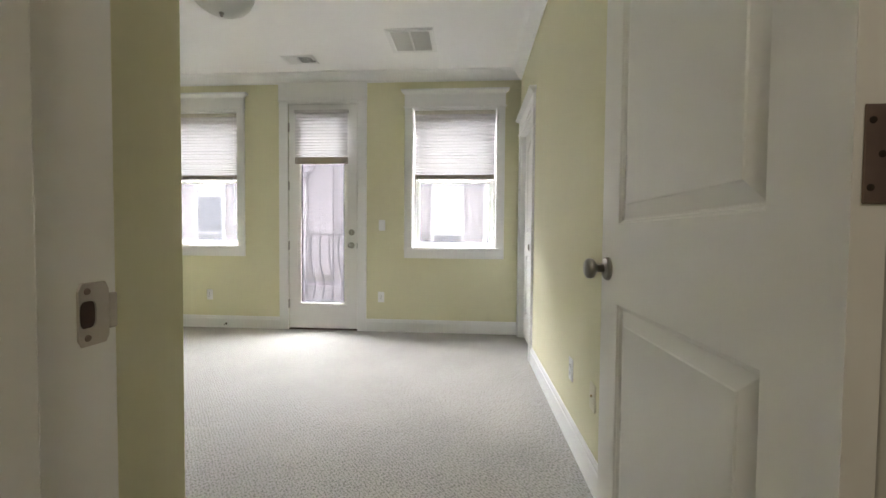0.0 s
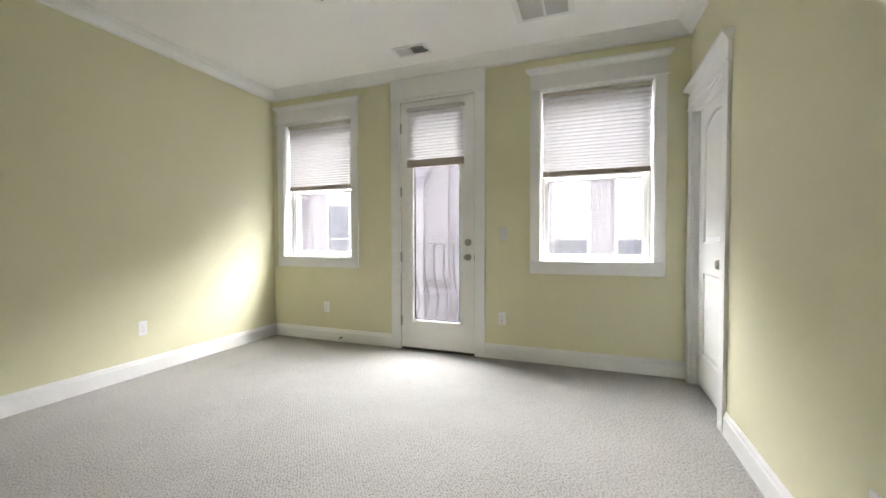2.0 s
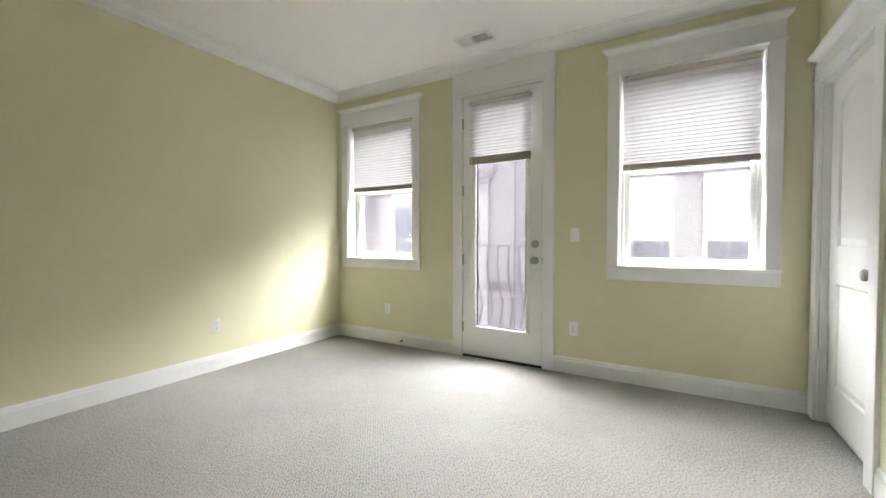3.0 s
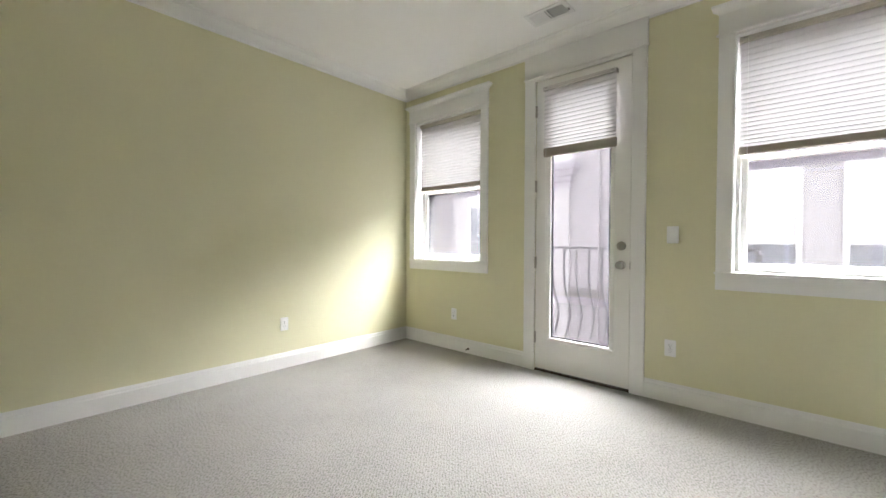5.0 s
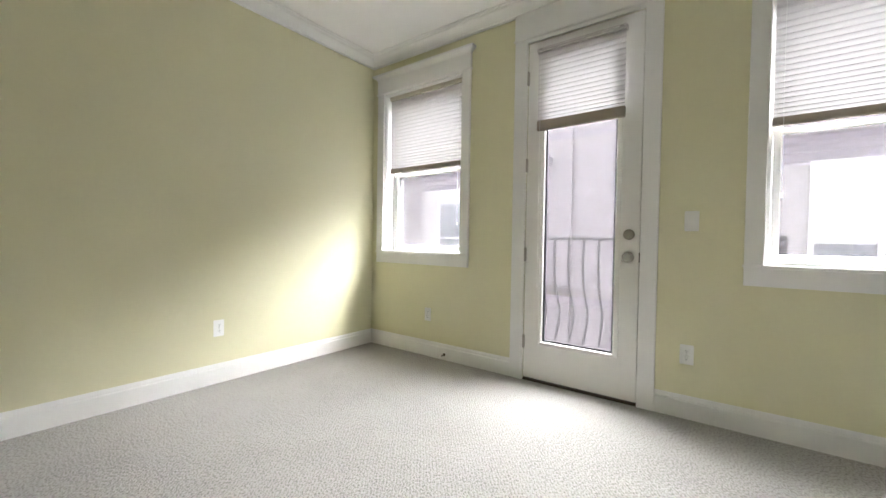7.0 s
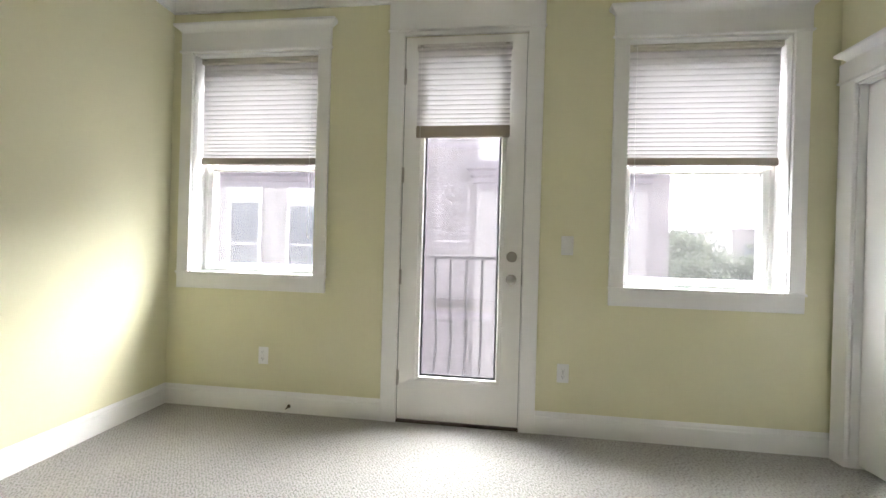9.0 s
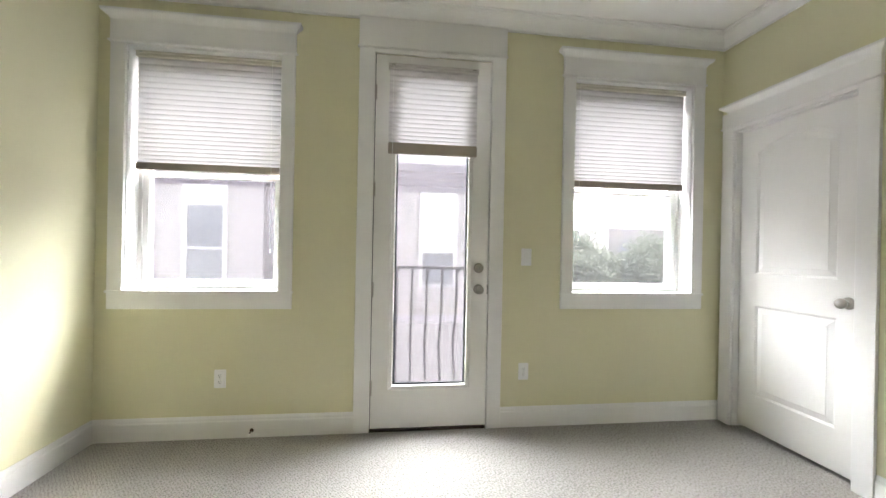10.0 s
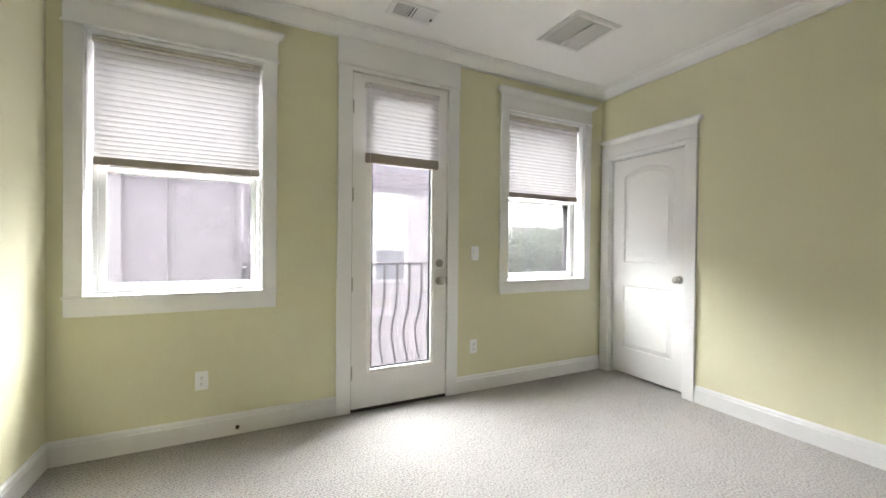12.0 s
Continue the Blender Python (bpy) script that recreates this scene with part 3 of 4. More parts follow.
    part("knob", lathe(bmesh.new(), [(0.0, -0.008), (0.012, -0.010), (0.011, -0.028), (0.020, -0.036), (0.027, -0.046), (0.028, -0.055), (0.024, -0.063), (0.0, -0.066)], (kx, y0, 0.932), "y", 28), M_NICKEL, kn, "round brushed nickel knob", smooth=True)
    part("latch_plate", box(r - 0.001, r + 0.0035, y0 - 0.002, 0.02, 0.90, 0.962), M_BRONZE, d)
    return d


balcony_door()
c = thing("trim_balcony_door", "white door casing with a tall header board up to the crown", "casing", pose(0, NORTH, 0), kind="structure")
part("casing", box(DOOR_L - 0.107, DOOR_L - 0.006, -0.021, 0, 0, 2.484, 0.002), M_TRIM, c)
part("casing", box(DOOR_R + 0.006, DOOR_R + 0.103, -0.021, 0, 0, 2.484, 0.002), M_TRIM, c)
part("casing_head", box(DOOR_L - 0.006, DOOR_R + 0.006, -0.020, 0, DOOR_TOP + 0.005, 2.484, 0.002), M_TRIM, c)
part("header_lip", box(DOOR_L - 0.118, DOOR_R + 0.114, -0.031, 0, 2.484, 2.498, 0.005, 2), M_TRIM, c)
part("header_board", box(DOOR_L - 0.110, DOOR_R + 0.106, -0.022, 0, 2.498, CROWN + 0.012), M_TRIM, c)
cellular_shade(-1.543, NORTH - 0.034, 0.293, 1.806, 2.378, 0.070, 0.028, 15, "off-white cellular shade covering the top of the door glass", -0.262, 0.72, M_ROSERAIL)


# ---------- moulded two-panel doors ----------
def panel_ring(outline, inset):
    """Shrinks a closed outline of (u, v) points towards its inside."""
    n = len(outline)
    res = []
    for i in range(n):
        a, b, c = Vector(outline[i - 1]), Vector(outline[i]), Vector(outline[(i + 1) % n])
        d0, d1 = (b - a).normalized(), (c - b).normalized()
        n0, n1 = Vector((-d0.y, d0.x)), Vector((-d1.y, d1.x))
        k = n0 + n1
        k = k / max(0.3, k.dot(n0))
        res.append((b.x + k.x * inset, b.y + k.y * inset))
    return res


def panel_outlines(width, m0, m1):
    """The lower plain panel and the upper one with an arched top, counter-clockwise."""
    low = [(m0, 0.235), (width - m1, 0.235), (width - m1, 0.835), (m0, 0.835)]
    up = [(m0, 1.048), (width - m1, 1.048), (width - m1, 1.855)]
    half, mid = (width - m0 - m1) / 2, (width + m0 - m1) / 2
    for i in range(1, 12):
        a = 1 - 2 * i / 12
        up.append((mid + half * a, 1.855 + 0.075 * (1 - a * a)))
    up.append((m0, 1.855))
    return low, up


def moulded_slab(width, height, thick, m0, m1):
    """A door slab whose both faces carry the two moulded panels. u runs from 0 to width, the faces lie at 0 and thick."""
    bm = bmesh.new()
    steps = [(0, 0), (0.003, 0.0045), (0.0065, 0.0050), (0.0095, 0.0105), (0.0135, 0.0115), (0.046, 0.0035), (0.049, 0.0012)]
    for face, sgn in ((0.0, 1), (thick, -1)):
        outer = [bm.verts.new((0, face, 0)), bm.verts.new((width, face, 0)), bm.verts.new((width, face, height)), bm.verts.new((0, face, height))]
        edges = [bm.edges.new((outer[i], outer[(i + 1) % 4])) for i in range(4)]
        firsts = []
        for outline in panel_outlines(width, m0, m1):
            prev = None
            for inset, deep in steps:
                ring = [bm.verts.new((u, face + sgn * deep, v)) for u, v in (panel_ring(outline, inset) if inset else outline)]
                if prev:
                    for i in range(len(ring)):
                        bm.faces.new((prev[i], prev[(i + 1) % len(ring)], ring[(i + 1) % len(ring)], ring[i]))
                else:
                    firsts.append(ring)
                prev = ring
            bm.faces.new(prev)
        for ring in firsts:
            for i in range(len(ring)):
                e = bm.edges.get((ring[i], ring[(i + 1) % len(ring)]))
                edges.append(e if e else bm.edges.new((ring[i], ring[(i + 1) % len(ring)])))
        bmesh.ops.triangle_fill(bm, edges=edges, use_beauty=True, use_dissolve=False)
        if face == 0.0:
            first = outer
        else:
            for i in range(4):
                bm.faces.new((first[i], first[(i + 1) % 4], outer[(i + 1) % 4], outer[i]))
    return bm


KNOB_ROSE = [(0.0, 0), (0.033, 0), (0.033, -0.004), (0.029, -0.010), (0.014, -0.013), (0.0, -0.013)]
KNOB_GRIP = [(0.0, -0.010), (0.0115, -0.012), (0.0105, -0.030), (0.017, -0.036), (0.0265, -0.042), (0.0285, -0.050), (0.0275, -0.058), (0.021, -0.063), (0.0, -0.065)]


def moulded_door(name, label, width, height, m, knob_u, hinge_u, hinge_side, m0, m1, both):
    """A closed or open leaf. In its own space u is x, the face looked at is y = 0 and faces -y."""
    d = thing(name, label, "door", m, kind="structure")
    part("slab", moulded_slab(width, height, 0.035, m0, m1), M_DOOR, d)
    for face, sgn in ((0.0, 1), (0.035, -1))[:2 if both else 1]:
        rose = part("knob_rose", lathe(bmesh.new(), [(r, face + sgn * a) for r, a in KNOB_ROSE], (knob_u, 0, 0.925), "y", 28), M_NICKEL, d)
        part("knob", lathe(bmesh.new(), [(r, face + sgn * a) for r, a in KNOB_GRIP], (knob_u, 0, 0.925), "y", 28), M_NICKEL, rose, "round brushed nickel knob", smooth=True)
    if hinge_side is not None:
        for z in (0.20, 1.098, 1.80):
            hg = bmesh.new()
            lathe(hg, [(0.007, 0), (0.007, 0.1)], (hinge_u, hinge_side, z - 0.05), "z", 12)
            add_box(hg, width + 0.0002, width + 0.0024, 0.009, 0.0345, z - 0.0505, z + 0.0505, 0.001)
            hinge = part("hinge", hg, M_HINGE, d, "dull bronze hinge leaf on the door edge")
            for dz, dy in ((-0.034, 0.016), (0.0, 0.026), (0.034, 0.016)):
                part("screw", lathe(bmesh.new(), [(0.0, 0.0034), (0.0036, 0.0030), (0.0040, 0.0022)], (width, dy, z + dz), "x", 10), M_BRONZE, hinge)
    return d


# closet: its face looks to -x, u runs towards -y
moulded_door("door_2", "white moulded two-panel closet door with an arched upper panel, closed", CLOSET_Y1 - CLOSET_Y0 - 0.010, 2.022,
             pose(EAST + 0.040, CLOSET_Y1 - 0.005, 0.024, 0, 0, -90), CLOSET_Y1 - CLOSET_Y0 - 0.066, 0, None, 0.118, 0.112, False)
j = thing("trim_closet_door", "white closet door casing with a cornice header", "casing", pose(EAST, CLOSET_Y1, 0, 0, 0, -90), kind="structure")
cw = CLOSET_Y1 - CLOSET_Y0
part("jamb", box(-0.018, -0.001, 0.002, 0.13, 0, CLOSET_TOP), M_TRIM, j)
part("jamb", box(cw + 0.001, cw + 0.018, 0.002, 0.13, 0, CLOSET_TOP), M_TRIM, j)
part("head_jamb", box(-0.018, cw + 0.018, 0.002, 0.13, CLOSET_TOP, CLOSET_TOP + 0.018), M_TRIM, j)
part("door_stop_strip", box(-0.001, 0.012, 0.078, 0.11, 0, CLOSET_TOP), M_TRIM, j)
fl = bmesh.new()
add_box(fl, -0.100, -0.006, -0.020, 0, 0, 2.086, 0.002)
part("casing", fl, M_TRIM, j)
part("casing", box(cw + 0.006, cw + 0.100, -0.020, 0, 0, 2.086, 0.002), M_TRIM, j)
part("casing_head", box(-0.006, cw + 0.006, -0.019, 0, CLOSET_TOP + 0.006, 2.086, 0.002), M_TRIM, j)
part("header_lip", box(-0.112, cw + 0.112, -0.031, 0, 2.086, 2.100, 0.005, 2), M_TRIM, j)
part("header_board", box(-0.102, cw + 0.102, -0.021, 0, 2.100, 2.196), M_TRIM, j)
part("cornice", cornice(bmesh.new(), -0.058, cw + 0.102, 0.0, 2.196), M_TRIM, j)

# entry door, swung fully open beside the east wall: its face looks to -x, u runs from the latch edge to the hinge edge
moulded_door("door_3", "white moulded two-panel bedroom door standing wide open", 0.749, 2.022,
             pose(0.452, 1.222, 0.022, 0, 0, -90), 0.053, 0.755, 0.040, 0.122, 0.116, True)
e = thing("trim_entry_door", "white jamb of the entry doorway with a metal strike plate", "jamb", pose(0, 0, 0), kind="structure")
part("jamb", box(RETURN + 0.001, ENTRY_W + 0.003, 0.29, 0.431, 0, 2.06), M_TRIM, e)
part("jamb", box(ENTRY_E - 0.003, ENTRY_E + 0.018, 0.29, 0.505, 0, 2.06), M_TRIM, e)
part("head_jamb", box(ENTRY_W - 0.018, ENTRY_E + 0.018, 0.29, 0.428, 2.06, 2.079), M_TRIM, e)
part("door_stop_strip", box(ENTRY_W + 0.003, ENTRY_W + 0.015, 0.30, 0.350, 0, 2.06, 0.005), M_TRIM, e)
part("door_stop_strip", box(ENTRY_E - 0.015, ENTRY_E - 0.003, 0.30, 0.385, 0, 2.06, 0.003), M_TRIM, e)
part("casing", box(ENTRY_W - 0.10, ENTRY_W - 0.006, 0.299, 0.32, 0, 2.07, 0.002), M_TRIM, e)
part("casing", box(ENTRY_E + 0.006, ENTRY_E + 0.10, 0.299, 0.32, 0, 2.07, 0.002), M_TRIM, e)
sx = ENTRY_W + 0.003
def strike_plate_bm():
    """A thin plate with a rounded latch hole and a lip that curls over the jamb's edge."""
    bm = bmesh.new()
    (y0, y1, z0, z1), (hy, hz, ry, rz) = (0.390, 0.4215, 0.9215, 0.9835), (0.3995, 0.9525, 0.0085, 0.0135)
    n = 24
    rings = [[], [], [], []]
    for k in range(n):
        c, q = math.cos(2 * math.pi * (k + 0.5) / n), math.sin(2 * math.pi * (k + 0.5) / n)
        m = max(abs(c), abs(q))
        e = (abs(c) ** 4 + abs(q) ** 4) ** -0.25
        for ring, u, v, x in ((0, hy + ry * c * e, hz + rz * q * e, 0.0005), (1, hy + ry * c * e, hz + rz * q * e, 0.0022),
                              (2, (y0 + y1) / 2 + (y1 - y0) / 2 * c / m, (z0 + z1) / 2 + (z1 - z0) / 2 * q / m, 0.0022),
                              (3, (y0 + y1) / 2 + (y1 - y0 + 0.001) / 2 * c / m, (z0 + z1) / 2 + (z1 - z0 + 0.001) / 2 * q / m, 0.0004)):
            rings[ring].append(bm.verts.new((sx + x, u, v)))
    for p, q in zip(rings, rings[1:]):
        for k in range(n):
            bm.faces.new((p[k], p[(k + 1) % n], q[(k + 1) % n], q[k]))
    add_box(bm, sx - 0.003, sx + 0.0020, 0.4216, 0.4325, 0.934, 0.971, 0.0015)
    return bm


sp = part("strike_plate", strike_plate_bm(), M_STRIKE, e, "brushed nickel strike plate")
# shallow dark box painted for the hole's shaded depth
part("strike_hole", box(sx - 0.001, sx + 0.0006, 0.391, 0.408, 0.939, 0.966), M_STRIKEHOLE, sp)
for z in (0.9295, 0.9755):
    part("screw", lathe(bmesh.new(), [(0.0, 0.0022), (0.0034, 0.0022), (0.0030, 0.0032), (0.0, 0.0034)], (sx, 0.3985, z), "x", 12), M_HINGE, sp)


for z in (0.22, 1.115, 1.82):
    lf = part("hinge_leaf", box(ENTRY_E - 0.0055, ENTRY_E - 0.003, 0.456, 0.500, z - 0.05, z + 0.05), M_BRONZE, e, "dark bronze hinge leaf")
    for dz in (-0.033, 0.0, 0.033):
        part("screw", lathe(bmesh.new(), [(0.0, -0.0065), (0.003, -0.0065), (0.0036, -0.0050)], (ENTRY_E, 0.472 + (0.008 if dz else 0), z + dz), "x", 10), M_DARK, lf)


# ---------- wall plates ----------
def plate_bm(w=0.071, h=0.115):
    bm = bmesh.new()
    add_box(bm, -w / 2, w / 2, -0.0055, 0, -h / 2, h / 2, 0.0028, 2)
    return bm


def outlet(m, label):
    o = thing("wall_outlet", label, "outlet", m, group="power outlets")
    part("plate", plate_bm(), M_PLATE, o)
    for z in (-0.0195, 0.0195):
        rc = part("receptacle", box(-0.0165, 0.0165, -0.0075, -0.0052, z - 0.0140, z + 0.0140, 0.002), M_PLATE, o)
        for sx_, h in ((-0.0064, 0.0085), (0.0064, 0.0070)):
            # dark raised blocks stand in for the shaded slots
            part("slot", box(sx_ - 0.0012, sx_ + 0.0012, -0.0081, -0.0074, z + 0.001 - h / 2 + 0.002, z + 0.003 + h / 2), M_DARK, rc)
        part("ground_hole", lathe(bmesh.new(), [(0.0, -0.0081), (0.0026, -0.0081), (0.0026, -0.0074)], (0, 0, z - 0.0080), "y", 10), M_DARK, rc)
    part("screw", lathe(bmesh.new(), [(0.0, -0.0066), (0.0022, -0.0064), (0.0028, -0.0054)], (0, 0, 0), "y", 10), M_NICKEL, o)
    return o


o1 = outlet(pose(-2.837, NORTH, 0.366), "white duplex outlet on the yellow wall under the window")
o2 = copy_thing(o1, pose(-0.893, NORTH, 0.374))
tagged(o2, "white duplex outlet on the yellow wall beside the balcony door")
o3 = copy_thing(o1, pose(WEST, 2.771, 0.382, 0, 0, 90))
tagged(o3, "white duplex outlet on the plain yellow wall")
o4 = copy_thing(o1, pose(EAST, 2.030, 0.372, 0, 0, -90))
tagged(o4, "white duplex outlet beside the open bedroom door")
cx = thing("cable_outlet", "ivory cable wall plate with a small brass socket", "outlet", pose(EAST, 1.682, 0.374, 0, 0, -90))
part("plate", plate_bm(), M_IVORY, cx)
part("socket", lathe(bmesh.new(), [(0.0, -0.005), (0.0046, -0.005), (0.0046, -0.011), (0.0036, -0.012), (0.0, -0.0115)], (0, 0, 0.004), "y", 12), M_BRASS, cx, "small threaded brass socket")
sw = thing("light_switch", "white rocker light switch beside the balcony door", "switch", pose(-0.887, NORTH, 1.152))
part("plate", plate_bm(0.073, 0.117), M_PLATE, sw)
part("bezel", box(-0.0175, 0.0175, -0.0068, -0.0052, -0.0345, 0.0345, 0.001), M_PLATE, sw)
rk = bmesh.new()
vs6 = [rk.verts.new(p) for p in ((-0.015, -0.007, -0.031), (0.015, -0.007, -0.031), (0.015, -0.0078, 0.0), (-0.015, -0.0078, 0.0), (0.015, -0.0112, 0.031), (-0.015, -0.0112, 0.031),
                                 (-0.015, -0.005, -0.031), (0.015, -0.005, -0.031), (0.015, -0.005, 0.031), (-0.015, -0.005, 0.031))]
for f in ((0, 1, 2, 3), (3, 2, 4, 5), (0, 6, 7, 1), (5, 4, 8, 9), (1, 7, 8, 4, 2), (0, 3, 5, 9, 6), (6, 9, 8, 7)):
    rk.faces.new([vs6[i] for i in f])
part("rocker", rk, M_PLATE, sw)

# ---------- door stop on the baseboard ----------
ds = thing("door_stop", "small bronze door stop screwed to the white baseboard", "door stop", pose(-2.640, NORTH - 0.016, 0.046))
part("base", lathe(bmesh.new(), [(0.0, 0), (0.012, 0), (0.012, -0.003), (0.006, -0.007), (0.0, -0.007)], (0, 0, 0), "y", 14), M_BRONZE, ds)
part("rod", tube(bmesh.new(), [(0, -0.004, 0), (0, -0.030, -0.002), (0, -0.056, -0.003)], 0.0042, 8), M_BRONZE, ds)
part("tip", lathe(bmesh.new(), [(0.0, 0), (0.008, 0), (0.009, -0.008), (0.006, -0.014), (0.0, -0.014)], (0, -0.054, -0.003), "y", 12), M_PLATE, ds, "white rubber tip")


# ---------- ceiling vents and lamp ----------
def return_grille():
    x0, x1, y0, y1 = -0.672, -0.258, 3.297, 3.712
    g = thing("return_air_grille", "square white return air grille in the ceiling", "vent", pose((x0 + x1) / 2, (y0 + y1) / 2, CEILING))
    hx, hy = (x1 - x0) / 2, (y1 - y0) / 2
    fr = bmesh.new()
    for a, b, z in ((0.0, 0.012, 0.006), (0.012, 0.036, 0.013), (0.036, 0.042, 0.010)):
        for u0, u1, v0, v1 in ((-hx + a, hx - a, -hy + a, -hy + b), (-hx + a, hx - a, hy - b, hy - a), (-hx + a, -hx + b, -hy + b, hy - b), (hx - b, hx - a, -hy + b, hy - b)):
            add_box(fr, u0, u1, v0, v1, -z, 0)
    part("frame", fr, M_VENT, g)
    part("divider", box(-0.008, 0.008, -hy + 0.042, hy - 0.042, -0.011, -0.001), M_VENT, g)
    part("backing", box(-hx + 0.042, hx - 0.042, -hy + 0.042, hy - 0.042, -0.0016, -0.0004), M_LOUVER, g)
    n = 26
    for side in (-1, 1):
        for i in range(n):
            y = -hy + 0.048 + (2 * hy - 0.096) * i / (n - 1)
            ua, ub = (-hx + 0.043, -0.009) if side < 0 else (0.009, hx - 0.043)
            bm = bmesh.new()
            q = [bm.verts.new(p) for p in ((ua, y - 0.005, -0.002), (ub, y - 0.005, -0.002), (ub, y + 0.0045, -0.0085), (ua, y + 0.0045, -0.0085), (ua, y - 0.0036, -0.0014), (ub, y - 0.0036, -0.0014), (ub, y + 0.006, -0.0079), (ua, y + 0.006, -0.0079))]
            for f in ((0, 1, 2, 3), (4, 7, 6, 5), (0, 4, 5, 1), (3, 2, 6, 7), (0, 3, 7, 4), (1, 5, 6, 2)):
                bm.faces.new([q[k] for k in f])
            part("louver", bm, M_LOUVER, g)
    return g


def supply_register():
    x0, x1, y0, y1 = -1.778, -1.462, 3.728, 3.905
    g = thing("supply_register", "small white two-way supply register in the ceiling", "vent", pose((x0 + x1) / 2, (y0 + y1) / 2, CEILING))
    hx, hy = (x1 - x0) / 2, (y1 - y0) / 2
    fr = bmesh.new()
    for u0, u1, v0, v1 in ((-hx, hx, -hy, -hy + 0.026), (-hx, hx, hy - 0.026, hy), (-hx, -hx + 0.028, -hy + 0.026, hy - 0.026), (hx - 0.028, hx, -hy + 0.026, hy - 0.026)):
        add_box(fr, u0, u1, v0, v1, -0.007, 0)
    part("frame", fr, M_VENT, g)
    # flat dark sheet in place of the duct's shaded depth
    part("backing", box(-hx + 0.028, hx - 0.028, -hy + 0.026, hy - 0.026, -0.0012, -0.0004), M_DARK, g, "dark sheet standing in for the shaded duct")
    part("divider", box(-0.005, 0.005, -hy + 0.026, hy - 0.026, -0.008, -0.001), M_VENT, g)
    n = 18
    for i in range(n):
        x = -hx + 0.033 + (2 * hx - 0.066) * i / (n - 1)
        if abs(x) < 0.009:
            continue
        lean = -0.0062 if x < 0 else 0.0062
        bm = bmesh.new()
        q = [bm.verts.new(p) for p in ((x - lean, -hy + 0.027, -0.0015), (x - lean, hy - 0.027, -0.0015), (x + lean, hy - 0.027, -0.0095), (x + lean, -hy + 0.027, -0.0095),
                                       (x - lean + 0.0012, -hy + 0.027, -0.0015), (x - lean + 0.0012, hy - 0.027, -0.0015), (x + lean + 0.0012, hy - 0.027, -0.0095), (x + lean + 0.0012, -hy + 0.027, -0.0095))]
        for f in ((0, 1, 2, 3), (4, 7, 6, 5), (0, 4, 5, 1), (3, 2, 6, 7), (0, 3, 7, 4), (1, 5, 6, 2)):
            bm.faces.new([q[k] for k in f])
        part("slat", bm, M_VENT, g)
    part("lever", box(hx - 0.024, hx - 0.012, 0.01, 0.03, -0.014, -0.006), M_DARK, g)
    return g


return_grille()
supply_register()

lamp = thing("ceiling_light", "frosted glass bowl ceiling light with metal fittings, switched off", "ceiling light", pose(-1.585, 2.55, CEILING + 0.055))
part("canopy", lathe(bmesh.new(), [(0.0, -0.055), (0.075, -0.055), (0.075, -0.067), (0.05, -0.080), (0.012, -0.086), (0.0, -0.086)], (0, 0, 0), "z", 32), M_NICKEL, lamp)
part("stem", lathe(bmesh.new(), [(0.0, -0.06), (0.011, -0.06), (0.011, -0.27), (0.0, -0.27)], (0, 0, 0), "z", 14), M_NICKEL, lamp)
bowl_pts = [(0.012, -0.318), (0.06, -0.314), (0.11, -0.298), (0.15, -0.272), (0.178, -0.24), (0.193, -0.205), (0.197, -0.19), (0.191, -0.19), (0.186, -0.205), (0.171, -0.237), (0.145, -0.266), (0.107, -0.291), (0.06, -0.307), (0.012, -0.311)]
part("bowl", lathe(bmesh.new(), bowl_pts, (0, 0, 0), "z", 48), M_LAMPGLASS, lamp, "frosted white glass bowl", smooth=True)
part("finial", lathe(bmesh.new(), [(0.0, -0.30), (0.014, -0.302), (0.016, -0.322), (0.009, -0.328), (0.011, -0.336), (0.006, -0.344), (0.0, -0.346)], (0, 0, 0), "z", 16), M_NICKEL, lamp, "brushed nickel finial")


# ---------- balcony ----------
RAIL_Y, RAIL_Z = 4.668, 1.050
bal = thing("balcony_railing", "grey iron balcony railing with bellied balusters", "railing", pose(0, 0, 0))
part("top_rail", box(-2.62, -0.44, RAIL_Y - 0.016, RAIL_Y + 0.016, RAIL_Z - 0.013, RAIL_Z + 0.012, 0.003), M_IRON, bal)
part("bottom_rail", box(-2.62, -0.44, RAIL_Y - 0.012, RAIL_Y + 0.012, 0.062, 0.086, 0.003), M_IRON, bal)
for k in range(18):
    x = -2.572 + 0.1165 * k
    pts = []
    for i in range(19):
        z = RAIL_Z - 0.010 - (RAIL_Z - 0.096) * i / 18
        u = i / 18
        g = math.exp(-((u - 0.66) / 0.20) ** 2) * 0.135 - math.exp(-((u - 0.18) / 0.14) ** 2) * 0.010
        pts.append((x, RAIL_Y + g * min(1, (1 - u) * 7), z))
    b_ = part("baluster", tube(bmesh.new(), pts, 0.0112, 6), M_IRON, bal, smooth=True)
    part("scroll", lathe(bmesh.new(), [(0.0, -0.012), (0.011, -0.010), (0.011, 0.010), (0.0, 0.012)], (x + 0.012, RAIL_Y, RAIL_Z - 0.024), "y", 8), M_IRON, b_)
for x in (-2.61, -0.45):
    part("post", box(x - 0.018, x + 0.018, RAIL_Y - 0.018, RAIL_Y + 0.018, -0.07, RAIL_Z + 0.03), M_IRON, bal)
    part("side_rail", box(x - 0.012, x + 0.012, NORTH + 0.234, RAIL_Y - 0.018, RAIL_Z - 0.03, RAIL_Z - 0.005), M_IRON, bal)
